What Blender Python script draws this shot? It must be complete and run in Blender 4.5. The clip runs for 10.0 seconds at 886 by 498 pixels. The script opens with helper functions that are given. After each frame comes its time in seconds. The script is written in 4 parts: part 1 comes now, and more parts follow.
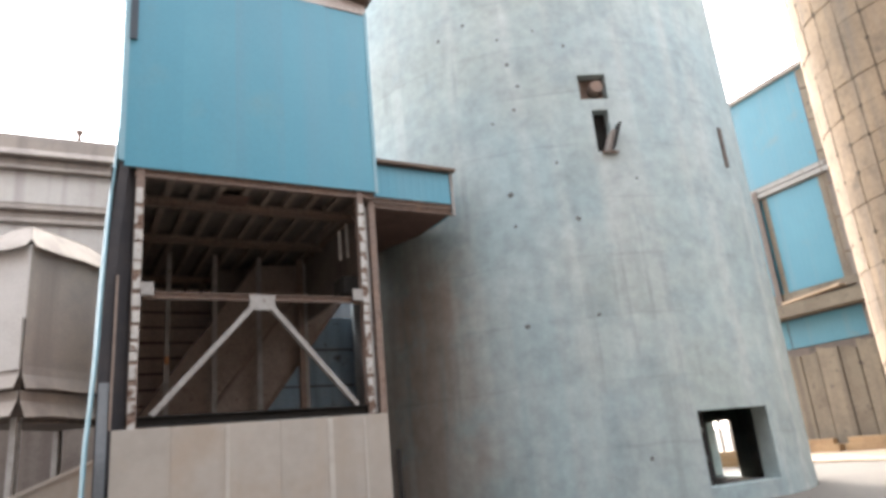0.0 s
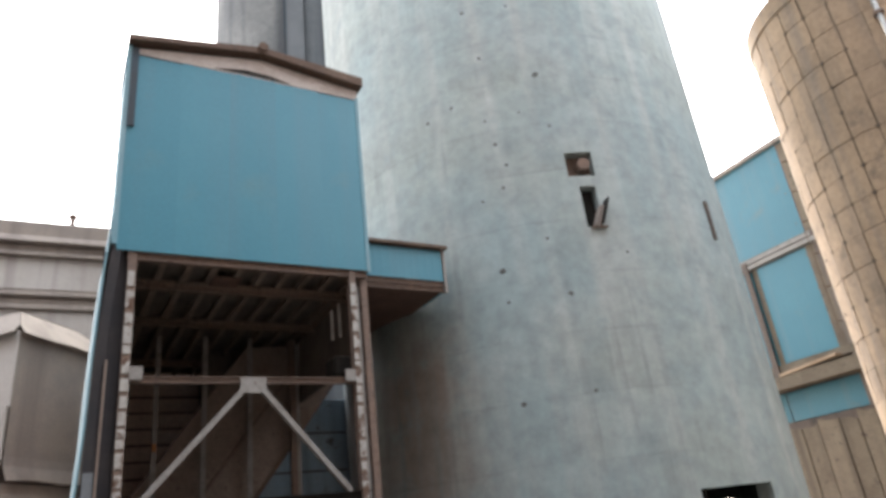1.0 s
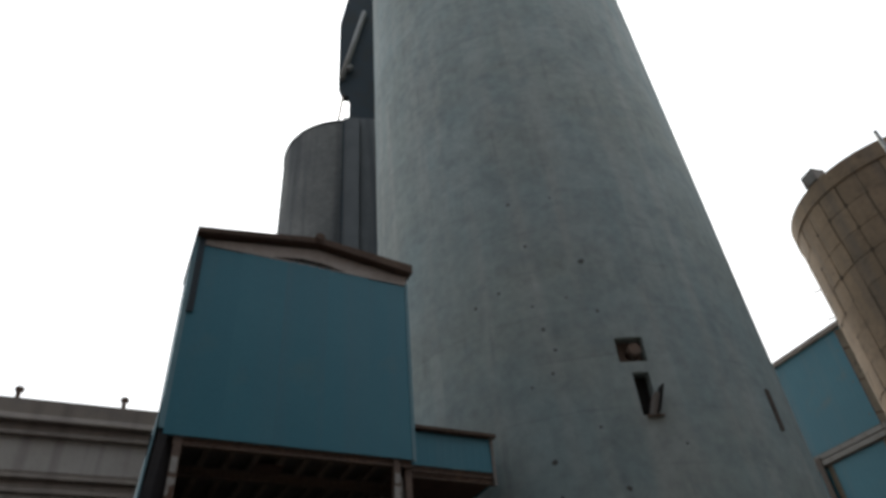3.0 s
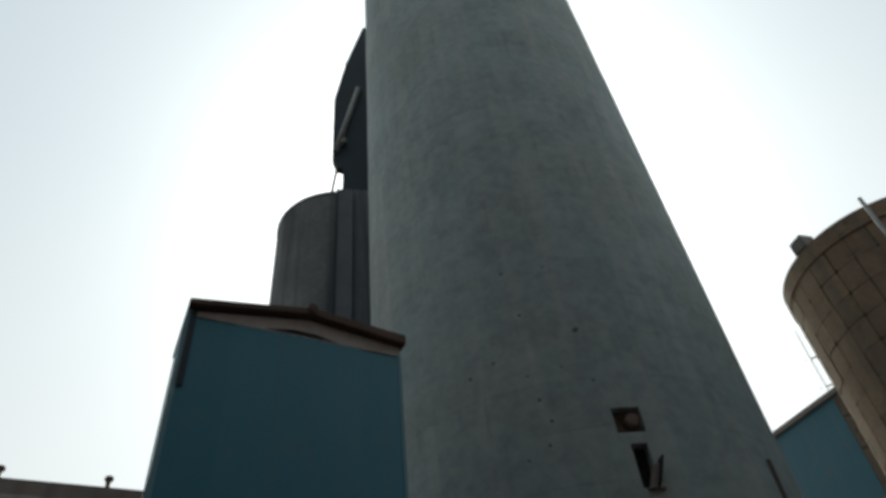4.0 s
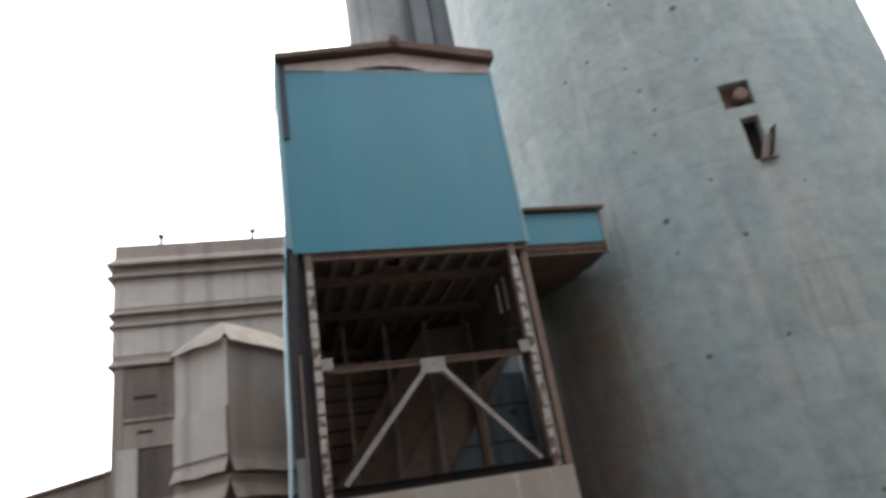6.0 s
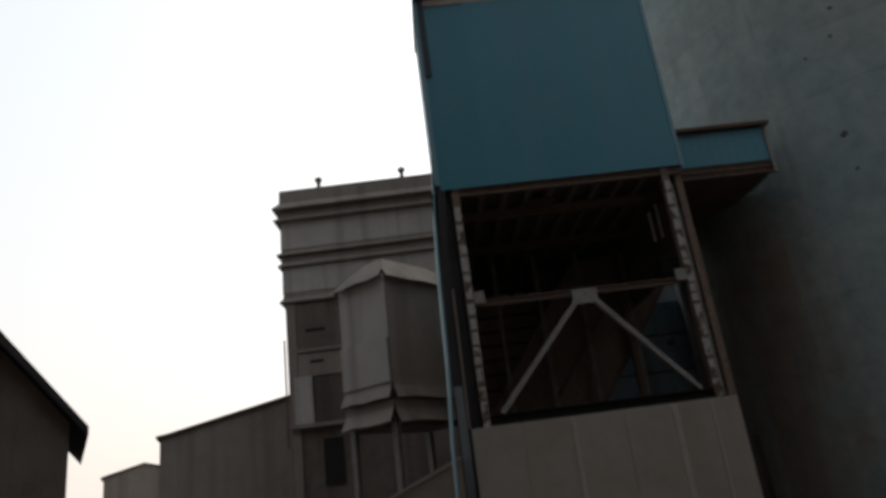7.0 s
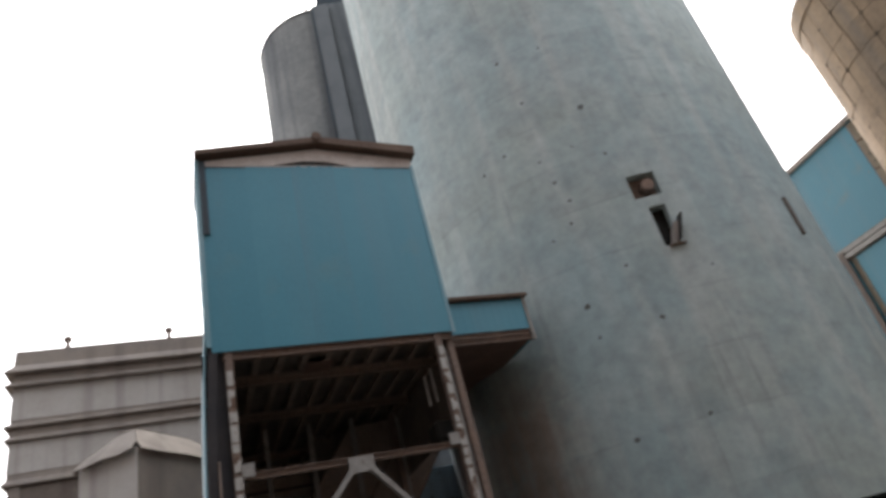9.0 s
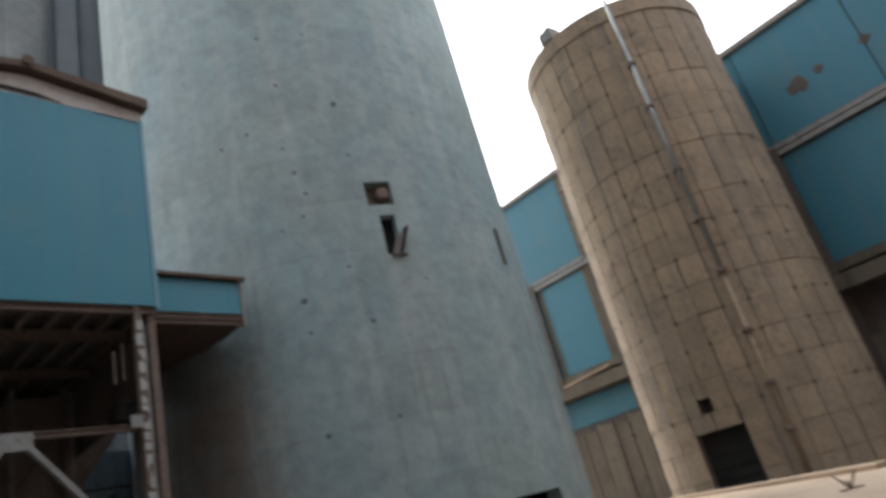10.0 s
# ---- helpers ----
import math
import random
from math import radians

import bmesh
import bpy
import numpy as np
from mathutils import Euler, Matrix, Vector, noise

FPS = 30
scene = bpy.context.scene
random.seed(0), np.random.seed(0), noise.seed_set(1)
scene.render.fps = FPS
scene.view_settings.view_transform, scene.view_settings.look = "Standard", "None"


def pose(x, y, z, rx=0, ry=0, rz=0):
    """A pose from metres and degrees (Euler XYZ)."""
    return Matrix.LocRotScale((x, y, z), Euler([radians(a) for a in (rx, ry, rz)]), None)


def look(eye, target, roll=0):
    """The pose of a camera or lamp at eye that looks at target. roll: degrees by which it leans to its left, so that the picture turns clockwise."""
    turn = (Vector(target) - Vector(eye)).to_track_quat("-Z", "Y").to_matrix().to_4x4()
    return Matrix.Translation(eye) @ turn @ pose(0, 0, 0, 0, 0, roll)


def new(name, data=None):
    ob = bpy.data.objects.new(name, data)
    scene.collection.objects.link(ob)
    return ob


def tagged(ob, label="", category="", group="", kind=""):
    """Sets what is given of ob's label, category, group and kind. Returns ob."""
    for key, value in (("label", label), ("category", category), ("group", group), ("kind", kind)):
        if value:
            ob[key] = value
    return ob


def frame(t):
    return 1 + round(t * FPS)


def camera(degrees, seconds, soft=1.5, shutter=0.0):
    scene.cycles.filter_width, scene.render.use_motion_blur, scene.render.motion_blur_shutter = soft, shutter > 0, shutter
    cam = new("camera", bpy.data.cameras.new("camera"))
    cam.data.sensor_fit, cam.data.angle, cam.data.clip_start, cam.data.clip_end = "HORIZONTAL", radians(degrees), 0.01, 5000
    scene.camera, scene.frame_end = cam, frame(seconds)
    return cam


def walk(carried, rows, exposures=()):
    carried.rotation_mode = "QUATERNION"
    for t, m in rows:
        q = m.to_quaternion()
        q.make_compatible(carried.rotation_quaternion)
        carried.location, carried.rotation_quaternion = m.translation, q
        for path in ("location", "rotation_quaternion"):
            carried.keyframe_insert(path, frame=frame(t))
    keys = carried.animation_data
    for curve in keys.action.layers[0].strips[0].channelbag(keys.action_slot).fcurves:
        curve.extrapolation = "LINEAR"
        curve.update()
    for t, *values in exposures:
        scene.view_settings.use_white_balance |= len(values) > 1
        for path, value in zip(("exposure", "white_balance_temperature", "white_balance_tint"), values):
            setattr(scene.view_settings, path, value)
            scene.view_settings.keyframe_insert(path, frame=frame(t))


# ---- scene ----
# One spot, a phone held by hand and turned over the yard of a cement works.
EYE = (0.0, 0.0, 1.6)
cam = camera(65.83, 10.0, soft=3.5, shutter=0.25)
# seconds, yaw, pitch, roll
TURN = [
    (0.0, 0.00, 16.78, 5.22), (0.5, -0.02, 19.24, 6.26), (1.0, -0.20, 23.22, 6.48), (1.5, 2.42, 27.50, 6.09),
    (2.0, 2.85, 32.06, 5.64), (2.5, 2.62, 35.90, 5.25), (3.0, 3.14, 38.91, 4.29), (3.2, 3.58, 40.37, 4.66),
    (3.75, 3.5, 44.8, 4.9), (4.3, 2.67, 44.07, 5.14), (4.5, 2.98, 40.10, 4.73), (5.0, 2.52, 28.25, 8.47),
    (5.5, 6.22, 25.05, 10.78), (6.0, 15.24, 22.87, 9.04), (6.2, 19.73, 21.51, 8.29), (6.75, 27.6, 18.9, 7.0),
    (7.3, 27.76, 19.89, 6.68), (7.5, 26.24, 21.85, 8.05), (8.0, 21.12, 24.89, 10.49), (8.5, 16.82, 26.83, 11.88),
    (9.0, 10.30, 29.54, 13.28), (9.5, 0.31, 29.45, 13.49), (10.0, -15.14, 22.92, 14.10)]
EXPOSURE = [(0.0, 1.48, 6550, 12), (0.5, 1.12, 6575, 12), (1.0, 0.9, 6600, 12), (1.5, 0.4, 6550, 12), (2.0, -0.28, 6500, 11), (2.5, -0.58, 6450, 10), (3.0, -1.42, 6350, 7), (3.2, -1.58, 6250, 5),
            (4.3, -2.25, 6250, 1), (4.5, -2.25, 6250, 1), (4.8, -1.43, 6300, 6), (5.0, -0.62, 6450, 9), (5.5, 0.15, 6450, 10), (6.0, 0.47, 6500, 10), (6.2, 0.47, 6500, 11),
            (7.3, -2.18, 6450, 6), (7.6, -2.16, 6450, 6), (8.0, -2.12, 6450, 6), (8.5, -0.4, 6450, 10), (9.0, 0.0, 6600, 12), (9.5, -0.03, 6500, 11), (10.0, -0.15, 6200, 7)]
walk(cam, [(t, pose(*EYE, 90 + p, r, y)) for t, y, p, r in TURN], EXPOSURE)

# ---- light: a hazy sun high behind the big silo ----
SUN_AZ, SUN_EL = 5.0, 46.0
world = bpy.data.worlds.new("hazy_sky")
scene.world = world
world.use_nodes = True
wn = world.node_tree
sky = wn.nodes.new("ShaderNodeTexSky")
sky.sky_type = "NISHITA"
sky.sun_disc = False
sky.sun_elevation = radians(SUN_EL)
sky.sun_rotation = radians(SUN_AZ)
sky.air_density, sky.dust_density, sky.ozone_density = 1.0, 9.0, 1.0
sat = wn.nodes.new("ShaderNodeHueSaturation")
sat.inputs["Saturation"].default_value = 0.45
wn.links.new(sky.outputs["Color"], sat.inputs["Color"])
back = wn.nodes["Background"]
back.inputs["Strength"].default_value = 0.15
haze = wn.nodes.new("ShaderNodeMix")
haze.data_type, haze.blend_type = "RGBA", "ADD"
haze.inputs[0].default_value = 1.0
# warm dust low over the horizon, pale blue above
up = wn.nodes.new("ShaderNodeSeparateXYZ")
wn.links.new(wn.nodes.new("ShaderNodeTexCoord").outputs["Generated"], up.inputs[0])
veil = wn.nodes.new("ShaderNodeValToRGB")
for el, (p, c) in zip((veil.color_ramp.elements[0], veil.color_ramp.elements.new(0.28), veil.color_ramp.elements[-1]), ((0.0, (1.45, 1.25, 1.12, 1)), (0.28, (1.1, 1.07, 1.06, 1)), (0.75, (0.82, 0.88, 0.95, 1)))):
    el.position, el.color = p, c
wn.links.new(up.outputs["Z"], veil.inputs["Fac"])
thick = wn.nodes.new("ShaderNodeVectorMath")
thick.operation = "SCALE"
wn.links.new(veil.outputs["Color"], thick.inputs[0])
wn.links.new(thick.outputs[0], haze.inputs[7])
# the haze scatters forwards: brighter the nearer it lies to the sun
to_sun = wn.nodes.new("ShaderNodeVectorMath")
to_sun.operation = "DOT_PRODUCT"
wn.links.new(wn.nodes.new("ShaderNodeTexCoord").outputs["Generated"], to_sun.inputs[0])
to_sun.inputs[1].default_value = (math.sin(radians(SUN_AZ)) * math.cos(radians(SUN_EL)), math.cos(radians(SUN_AZ)) * math.cos(radians(SUN_EL)), math.sin(radians(SUN_EL)))
near_sun = wn.nodes.new("ShaderNodeMapRange")
near_sun.interpolation_type = "SMOOTHSTEP"
for key, val in (("From Min", -1.0), ("From Max", 1.0), ("To Min", 3.5), ("To Max", 19.0)):
    near_sun.inputs[key].default_value = val
wn.links.new(to_sun.outputs["Value"], near_sun.inputs["Value"])
wn.links.new(near_sun.outputs[0], thick.inputs["Scale"])
wn.links.new(sat.outputs["Color"], haze.inputs[6])
wn.links.new(haze.outputs[2], back.inputs["Color"])
sun_data = bpy.data.lights.new("sun", "SUN")
sun_data.energy, sun_data.angle, sun_data.color = 2.2, radians(3.0), (1.0, 0.93, 0.82)
sun = new("sun", sun_data)
a, e = radians(SUN_AZ), radians(SUN_EL)
sun.matrix_world = look((0, 0, 80), (-math.sin(a) * math.cos(e), -math.cos(a) * math.cos(e), 80 - math.sin(e)))


# ---- materials ----
def ramp(nt, fac, stops):
    n = nt.nodes.new("ShaderNodeValToRGB")
    el = n.color_ramp.elements
    while len(el) < len(stops):
        el.new(0.5)
    for s, (p, c) in zip(el, stops):
        s.position, s.color = p, (*c, 1)
    nt.links.new(fac, n.inputs["Fac"])
    return n.outputs["Color"]


def noise_of(nt, vec, scale, detail=4.0, rough=0.6, stretch=(1, 1, 1)):
    m = nt.nodes.new("ShaderNodeMapping")
    m.inputs["Scale"].default_value = stretch
    nt.links.new(vec, m.inputs["Vector"])
    n = nt.nodes.new("ShaderNodeTexNoise")
    n.inputs["Scale"].default_value, n.inputs["Detail"].default_value, n.inputs["Roughness"].default_value = scale, detail, rough
    nt.links.new(m.outputs["Vector"], n.inputs["Vector"])
    return n.outputs["Fac"]


def mix(nt, kind, fac, a, b):
    n = nt.nodes.new("ShaderNodeMix")
    n.data_type, n.blend_type = "RGBA", kind
    if isinstance(fac, float):
        n.inputs[0].default_value = fac
    else:
        nt.links.new(fac, n.inputs[0])
    for k, v in ((6, a), (7, b)):
        if isinstance(v, tuple):
            n.inputs[k].default_value = (*v, 1)
        else:
            nt.links.new(v, n.inputs[k])
    return n.outputs[2]


# scales down every base colour of the yard, for contrast with the bright sky
BASE_SCALE = 0.7


def surface(name, base, rough=0.8, metal=0.0, patch=None, patch_scale=0.35, patch_at=(0.45, 0.7), streak=None, streak_at=(0.5, 0.75),
            streak_scale=1.6, grain=0.18, grain_scale=14.0, bump=0.25, bump_scale=25.0, spots=None, spot_at=(0.62, 0.7), spot_scale=3.0, spot_detail=5.0, vary=0.0, lifts=0.0, tint=None, dust_shade=None, whole=False, runs=None):
    """A worn surface: large patches, runs of dirt down the wall, spots of wear, and fine grain with relief."""
    base, patch, streak, spots = [c and tuple(v * BASE_SCALE for v in c) for c in (base, patch, streak, spots)]
    m = bpy.data.materials.new(name)
    m.use_nodes = True
    nt = m.node_tree
    b = nt.nodes["Principled BSDF"]
    co = nt.nodes.new("ShaderNodeTexCoord").outputs["Object"]
    col = nt.nodes.new("ShaderNodeRGB").outputs[0]
    col.default_value = (*base, 1)
    white, black = (1, 1, 1), (0, 0, 0)
    if whole:
        # weathering runs on from piece to piece
        co = nt.nodes.new("ShaderNodeNewGeometry").outputs["Position"]
    elif vary:
        # each piece takes its own stretch of the pattern
        shift = nt.nodes.new("ShaderNodeVectorMath")
        shift.operation = "MULTIPLY_ADD"
        nt.links.new(nt.nodes.new("ShaderNodeObjectInfo").outputs["Random"], shift.inputs[0])
        shift.inputs[1].default_value = (37.0, 53.0, 71.0)
        nt.links.new(co, shift.inputs[2])
        co = shift.outputs[0]
    if patch:
        f = ramp(nt, noise_of(nt, co, patch_scale, 6, 0.65), [(patch_at[0], black), (patch_at[1], white)])
        col = mix(nt, "MIX", f, col, patch)
    if tint:
        f = ramp(nt, noise_of(nt, co, 0.16, 4, 0.6), [(0.45, black), (0.62, white)])
        col = mix(nt, "MIX", f, col, tuple(v * BASE_SCALE for v in tint))
    if dust_shade:
        # brown dust on the wall beside the conveyor, with the gallery's shade painted in
        xyz = nt.nodes.new("ShaderNodeSeparateXYZ")
        nt.links.new(co, xyz.inputs[0])
        wob = noise_of(nt, co, 0.5, 5, 0.6)
        masks = []
        for axis, far, near in (("X", dust_shade[1], dust_shade[2]), ("Z", dust_shade[3], dust_shade[4])):
            add = nt.nodes.new("ShaderNodeMath")
            add.operation, add.inputs[1].default_value = "MULTIPLY_ADD", 3.0
            nt.links.new(wob, add.inputs[0])
            nt.links.new(xyz.outputs[axis], add.inputs[2])
            mr = nt.nodes.new("ShaderNodeMapRange")
            mr.interpolation_type = "SMOOTHSTEP"
            mr.inputs["From Min"].default_value, mr.inputs["From Max"].default_value = far + 1.5, near + 1.5
            nt.links.new(add.outputs[0], mr.inputs["Value"])
            masks.append(mr.outputs[0])
        both = nt.nodes.new("ShaderNodeMath")
        both.operation = "MULTIPLY"
        nt.links.new(masks[0], both.inputs[0])
        nt.links.new(masks[1], both.inputs[1])
        col = mix(nt, "MIX", both.outputs[0], col, tuple(v * BASE_SCALE for v in dust_shade[0]))
    if streak:
        f = ramp(nt, noise_of(nt, co, streak_scale, 2.5, 0.45, (1, 1, 0.05)), [(streak_at[0], black), (streak_at[1], white)])
        col = mix(nt, "MIX", f, col, streak)
    if runs:
        # narrow dark runs of rain-washed dirt, in some places only
        f = ramp(nt, noise_of(nt, co, 3.4, 3, 0.55, (1, 1, 0.045)), [(0.53, black), (0.70, white)])
        where = ramp(nt, noise_of(nt, co, 0.32, 3, 0.55), [(0.46, black), (0.64, (0.75,) * 3)])
        col = mix(nt, "MIX", mix(nt, "MULTIPLY", 1.0, f, where), col, tuple(v * BASE_SCALE for v in runs))
    if spots:
        f = ramp(nt, noise_of(nt, co, spot_scale, spot_detail, 0.6), [(spot_at[0], black), (spot_at[1], white)])
        col = mix(nt, "MIX", f, col, spots)
    if lifts:
        # faint joints between the pours, broken by noise, and slight tone steps from pour to pour
        z = nt.nodes.new("ShaderNodeSeparateXYZ")
        nt.links.new(co, z.inputs[0])
        q = nt.nodes.new("ShaderNodeMath")
        q.operation = "MULTIPLY_ADD"
        q.inputs[1].default_value = 1 / lifts
        nt.links.new(z.outputs["Z"], q.inputs[0])
        wv = nt.nodes.new("ShaderNodeMath")
        wv.operation, wv.inputs[1].default_value = "MULTIPLY", 0.12
        nt.links.new(noise_of(nt, co, 0.9, 3, 0.5), wv.inputs[0])
        nt.links.new(wv.outputs[0], q.inputs[2])
        fr = nt.nodes.new("ShaderNodeMath")
        fr.operation = "FRACT"
        nt.links.new(q.outputs[0], fr.inputs[0])
        line = ramp(nt, fr.outputs[0], [(0.0, (0.86,) * 3), (0.04, white), (0.96, white), (1.0, (0.88,) * 3)])
        some = ramp(nt, noise_of(nt, co, 0.45, 4, 0.6), [(0.42, black), (0.62, white)])
        col = mix(nt, "MULTIPLY", some, col, line)
        fl = nt.nodes.new("ShaderNodeMath")
        fl.operation = "FLOOR"
        nt.links.new(q.outputs[0], fl.inputs[0])
        # form panels round the wall, each with a tone of its own
        turn = nt.nodes.new("ShaderNodeMath")
        turn.operation = "ARCTAN2"
        nt.links.new(z.outputs["Y"], turn.inputs[0])
        nt.links.new(z.outputs["X"], turn.inputs[1])
        bay = nt.nodes.new("ShaderNodeMath")
        bay.operation, bay.inputs[1].default_value = "MULTIPLY_ADD", 3.1
        nt.links.new(turn.outputs[0], bay.inputs[0])
        nt.links.new(wv.outputs[0], bay.inputs[2])
        cell = nt.nodes.new("ShaderNodeMath")
        cell.operation = "FLOOR"
        nt.links.new(bay.outputs[0], cell.inputs[0])
        pair = nt.nodes.new("ShaderNodeCombineXYZ")
        nt.links.new(cell.outputs[0], pair.inputs[0])
        nt.links.new(fl.outputs[0], pair.inputs[1])
        wn1 = nt.nodes.new("ShaderNodeTexWhiteNoise")
        wn1.noise_dimensions = "2D"
        nt.links.new(pair.outputs[0], wn1.inputs["Vector"])
        col = mix(nt, "MULTIPLY", 1.0, col, ramp(nt, wn1.outputs["Value"], [(0, (0.92,) * 3), (1, (1.04,) * 3)]))
    g = noise_of(nt, co, grain_scale, 6, 0.7)
    lo, hi = 1 - grain, 1 + grain * 0.6
    col = mix(nt, "MULTIPLY", 1.0, col, ramp(nt, g, [(0.3, (lo, lo, lo)), (0.7, (hi, hi, hi))]))
    if vary:
        r = nt.nodes.new("ShaderNodeObjectInfo").outputs["Random"]
        col = mix(nt, "MULTIPLY", 1.0, col, ramp(nt, r, [(0, (1 - vary,) * 3), (1, (1 + vary * 0.5,) * 3)]))
    nt.links.new(col, b.inputs["Base Color"])
    b.inputs["Roughness"].default_value, b.inputs["Metallic"].default_value = rough, metal
    if bump:
        bp = nt.nodes.new("ShaderNodeBump")
        bp.inputs["Strength"].default_value, bp.inputs["Distance"].default_value = bump, 0.02
        nt.links.new(noise_of(nt, co, bump_scale, 8, 0.7), bp.inputs["Height"])
        nt.links.new(bp.outputs["Normal"], b.inputs["Normal"])
    return m


SILO_PAINT = surface("pale_blue_silo_paint", (0.412, 0.525, 0.54), 0.8, patch=(0.515, 0.597, 0.598), patch_scale=0.3, patch_at=(0.42, 0.64), streak=(0.57, 0.61, 0.595),
                     streak_at=(0.46, 0.78), streak_scale=1.5, spots=(0.365, 0.45, 0.457), spot_at=(0.52, 0.72), spot_scale=1.0, spot_detail=8, grain=0.2, grain_scale=2.6, bump=0.25, bump_scale=4, lifts=1.5, tint=(0.44, 0.508, 0.485),
                     dust_shade=((0.405, 0.355, 0.315), -2.3, -4.2, 8.0, 5.0), runs=(0.30, 0.355, 0.345))
BLUE_SHEET = surface("blue_painted_sheet", (0.060, 0.295, 0.405), 0.5, patch=(0.072, 0.315, 0.42), patch_scale=0.6, streak=(0.09, 0.28, 0.375),
                     streak_at=(0.45, 0.85), spots=(0.10, 0.29, 0.36), spot_at=(0.6, 0.85), spot_scale=0.9, grain=0.08, bump=0.06, vary=0.05)
PLANT_SHEET = surface("weathered_blue_sheet", (0.046, 0.215, 0.295), 0.5, patch=(0.055, 0.235, 0.31), patch_scale=0.5, streak=(0.09, 0.22, 0.28), streak_at=(0.5, 0.8), spots=(0.11, 0.2, 0.23),
                      spot_at=(0.6, 0.75), spot_scale=0.6, grain=0.1, bump=0.06, vary=0.08)
PALE_SHEET = surface("pale_blue_sheet", (0.20, 0.40, 0.48), 0.55, patch=(0.26, 0.43, 0.49), grain=0.1, bump=0.06)
RUST_STEEL = surface("dusty_rusty_steel", (0.24, 0.175, 0.145), 0.9, patch=(0.30, 0.20, 0.15), patch_scale=1.6, spots=(0.14, 0.085, 0.06), grain=0.3)
DARK_SHEET = surface("sooty_sheet", (0.15, 0.12, 0.105), 0.9, patch=(0.19, 0.145, 0.12), patch_scale=1.2, streak=(0.09, 0.075, 0.068), grain=0.25)
RED_SOFFIT = surface("rusty_soffit", (0.15, 0.088, 0.07), 0.9, patch=(0.22, 0.125, 0.095), patch_scale=1.1, spots=(0.09, 0.055, 0.045), grain=0.25)
INNER_SHEET = surface("dusty_brown_inner_sheet", (0.86, 0.72, 0.62), 0.9, patch=(0.9, 0.76, 0.66), patch_scale=1.0, streak=(0.58, 0.47, 0.4), grain=0.25)
JOIST = surface("dusty_brown_joist", (0.32, 0.25, 0.21), 0.9, patch=(0.26, 0.19, 0.155), patch_scale=1.4, spots=(0.17, 0.11, 0.08), grain=0.25)
PEELING = surface("peeling_white_paint", (0.56, 0.535, 0.50), 0.8, patch=(0.50, 0.47, 0.44), patch_scale=3, spots=(0.16, 0.09, 0.06),
                  spot_at=(0.52, 0.6), spot_scale=3.2, grain=0.2)
GREY_STEEL = surface("grey_painted_steel", (0.36, 0.34, 0.32), 0.75, patch=(0.28, 0.25, 0.23), patch_scale=2, spots=(0.17, 0.11, 0.08), spot_at=(0.6, 0.7))
BROWN_ROOF = surface("brown_roof_sheet", (0.14, 0.085, 0.06), 0.85, patch=(0.2, 0.13, 0.09), patch_scale=1.2, grain=0.3)
PINK_FASCIA = surface("dusty_white_board", (0.74, 0.665, 0.62), 0.85, patch=(0.54, 0.45, 0.4), patch_scale=1.6)
WALL_CONC = surface("dusty_concrete_panel", (0.47, 0.42, 0.37), 0.9, patch=(0.40, 0.36, 0.32), patch_scale=0.8, streak=(0.42, 0.355, 0.295), spots=(0.44, 0.365, 0.3), spot_at=(0.52, 0.7), spot_scale=0.7, grain=0.06, grain_scale=5, bump=0.1, vary=0.05)
SEAM_CONC = surface("pale_mortar", (0.56, 0.51, 0.455), 0.9, patch=(0.49, 0.44, 0.39), patch_scale=1.2, grain=0.08, grain_scale=6, bump=0.1)
BEIGE_CONC = surface("weathered_beige_concrete", (0.535, 0.384, 0.256), 0.92, patch=(0.40, 0.293, 0.2), patch_scale=0.45, patch_at=(0.4, 0.66), streak=(0.36, 0.285, 0.22), streak_at=(0.5, 0.74),
                     streak_scale=2.2, spots=(0.28, 0.215, 0.16), spot_at=(0.55, 0.74), spot_scale=1.3, grain=0.2, grain_scale=5, bump=0.8, bump_scale=6, vary=0.1, whole=True)
HOUSE_SHEET = surface("dusty_pale_blue_sheet", (0.42, 0.62, 0.80), 0.7, patch=(0.52, 0.66, 0.76), patch_scale=0.8, streak=(0.24, 0.34, 0.44), spots=(0.15, 0.15, 0.16), spot_at=(0.6, 0.68), spot_scale=1.4, grain=0.2)
CASING_SHEET = surface("grey_blue_casing_sheet", (0.235, 0.255, 0.275), 0.8, patch=(0.18, 0.2, 0.22), patch_scale=0.6, streak=(0.10, 0.115, 0.135), grain=0.15)
ORANGE_RUST = surface("fresh_orange_rust", (0.62, 0.27, 0.10), 0.9, patch=(0.36, 0.17, 0.09), patch_scale=6, grain=0.3, grain_scale=30)
SLAB_CONC = surface("dusty_wall_slab", (0.26, 0.212, 0.158), 0.95, patch=(0.19, 0.152, 0.115), patch_scale=0.7, streak=(0.16, 0.13, 0.1), streak_at=(0.5, 0.7), spots=(0.12, 0.1, 0.08), grain=0.3, bump=0.5, bump_scale=8, vary=0.14)
JOINT_CONC = surface("dark_concrete_joint", (0.19, 0.145, 0.105), 0.95, patch=(0.26, 0.2, 0.15), patch_scale=0.8, grain=0.3)
GREY_CONC = surface("grey_silo_concrete", (0.30, 0.31, 0.305), 0.92, patch=(0.22, 0.232, 0.235), patch_scale=0.5, patch_at=(0.4, 0.62), streak=(0.125, 0.135, 0.145),
                    streak_at=(0.47, 0.62), streak_scale=0.75, spots=(0.2, 0.205, 0.2), spot_scale=0.9, grain=0.22, grain_scale=5, bump=0.4)
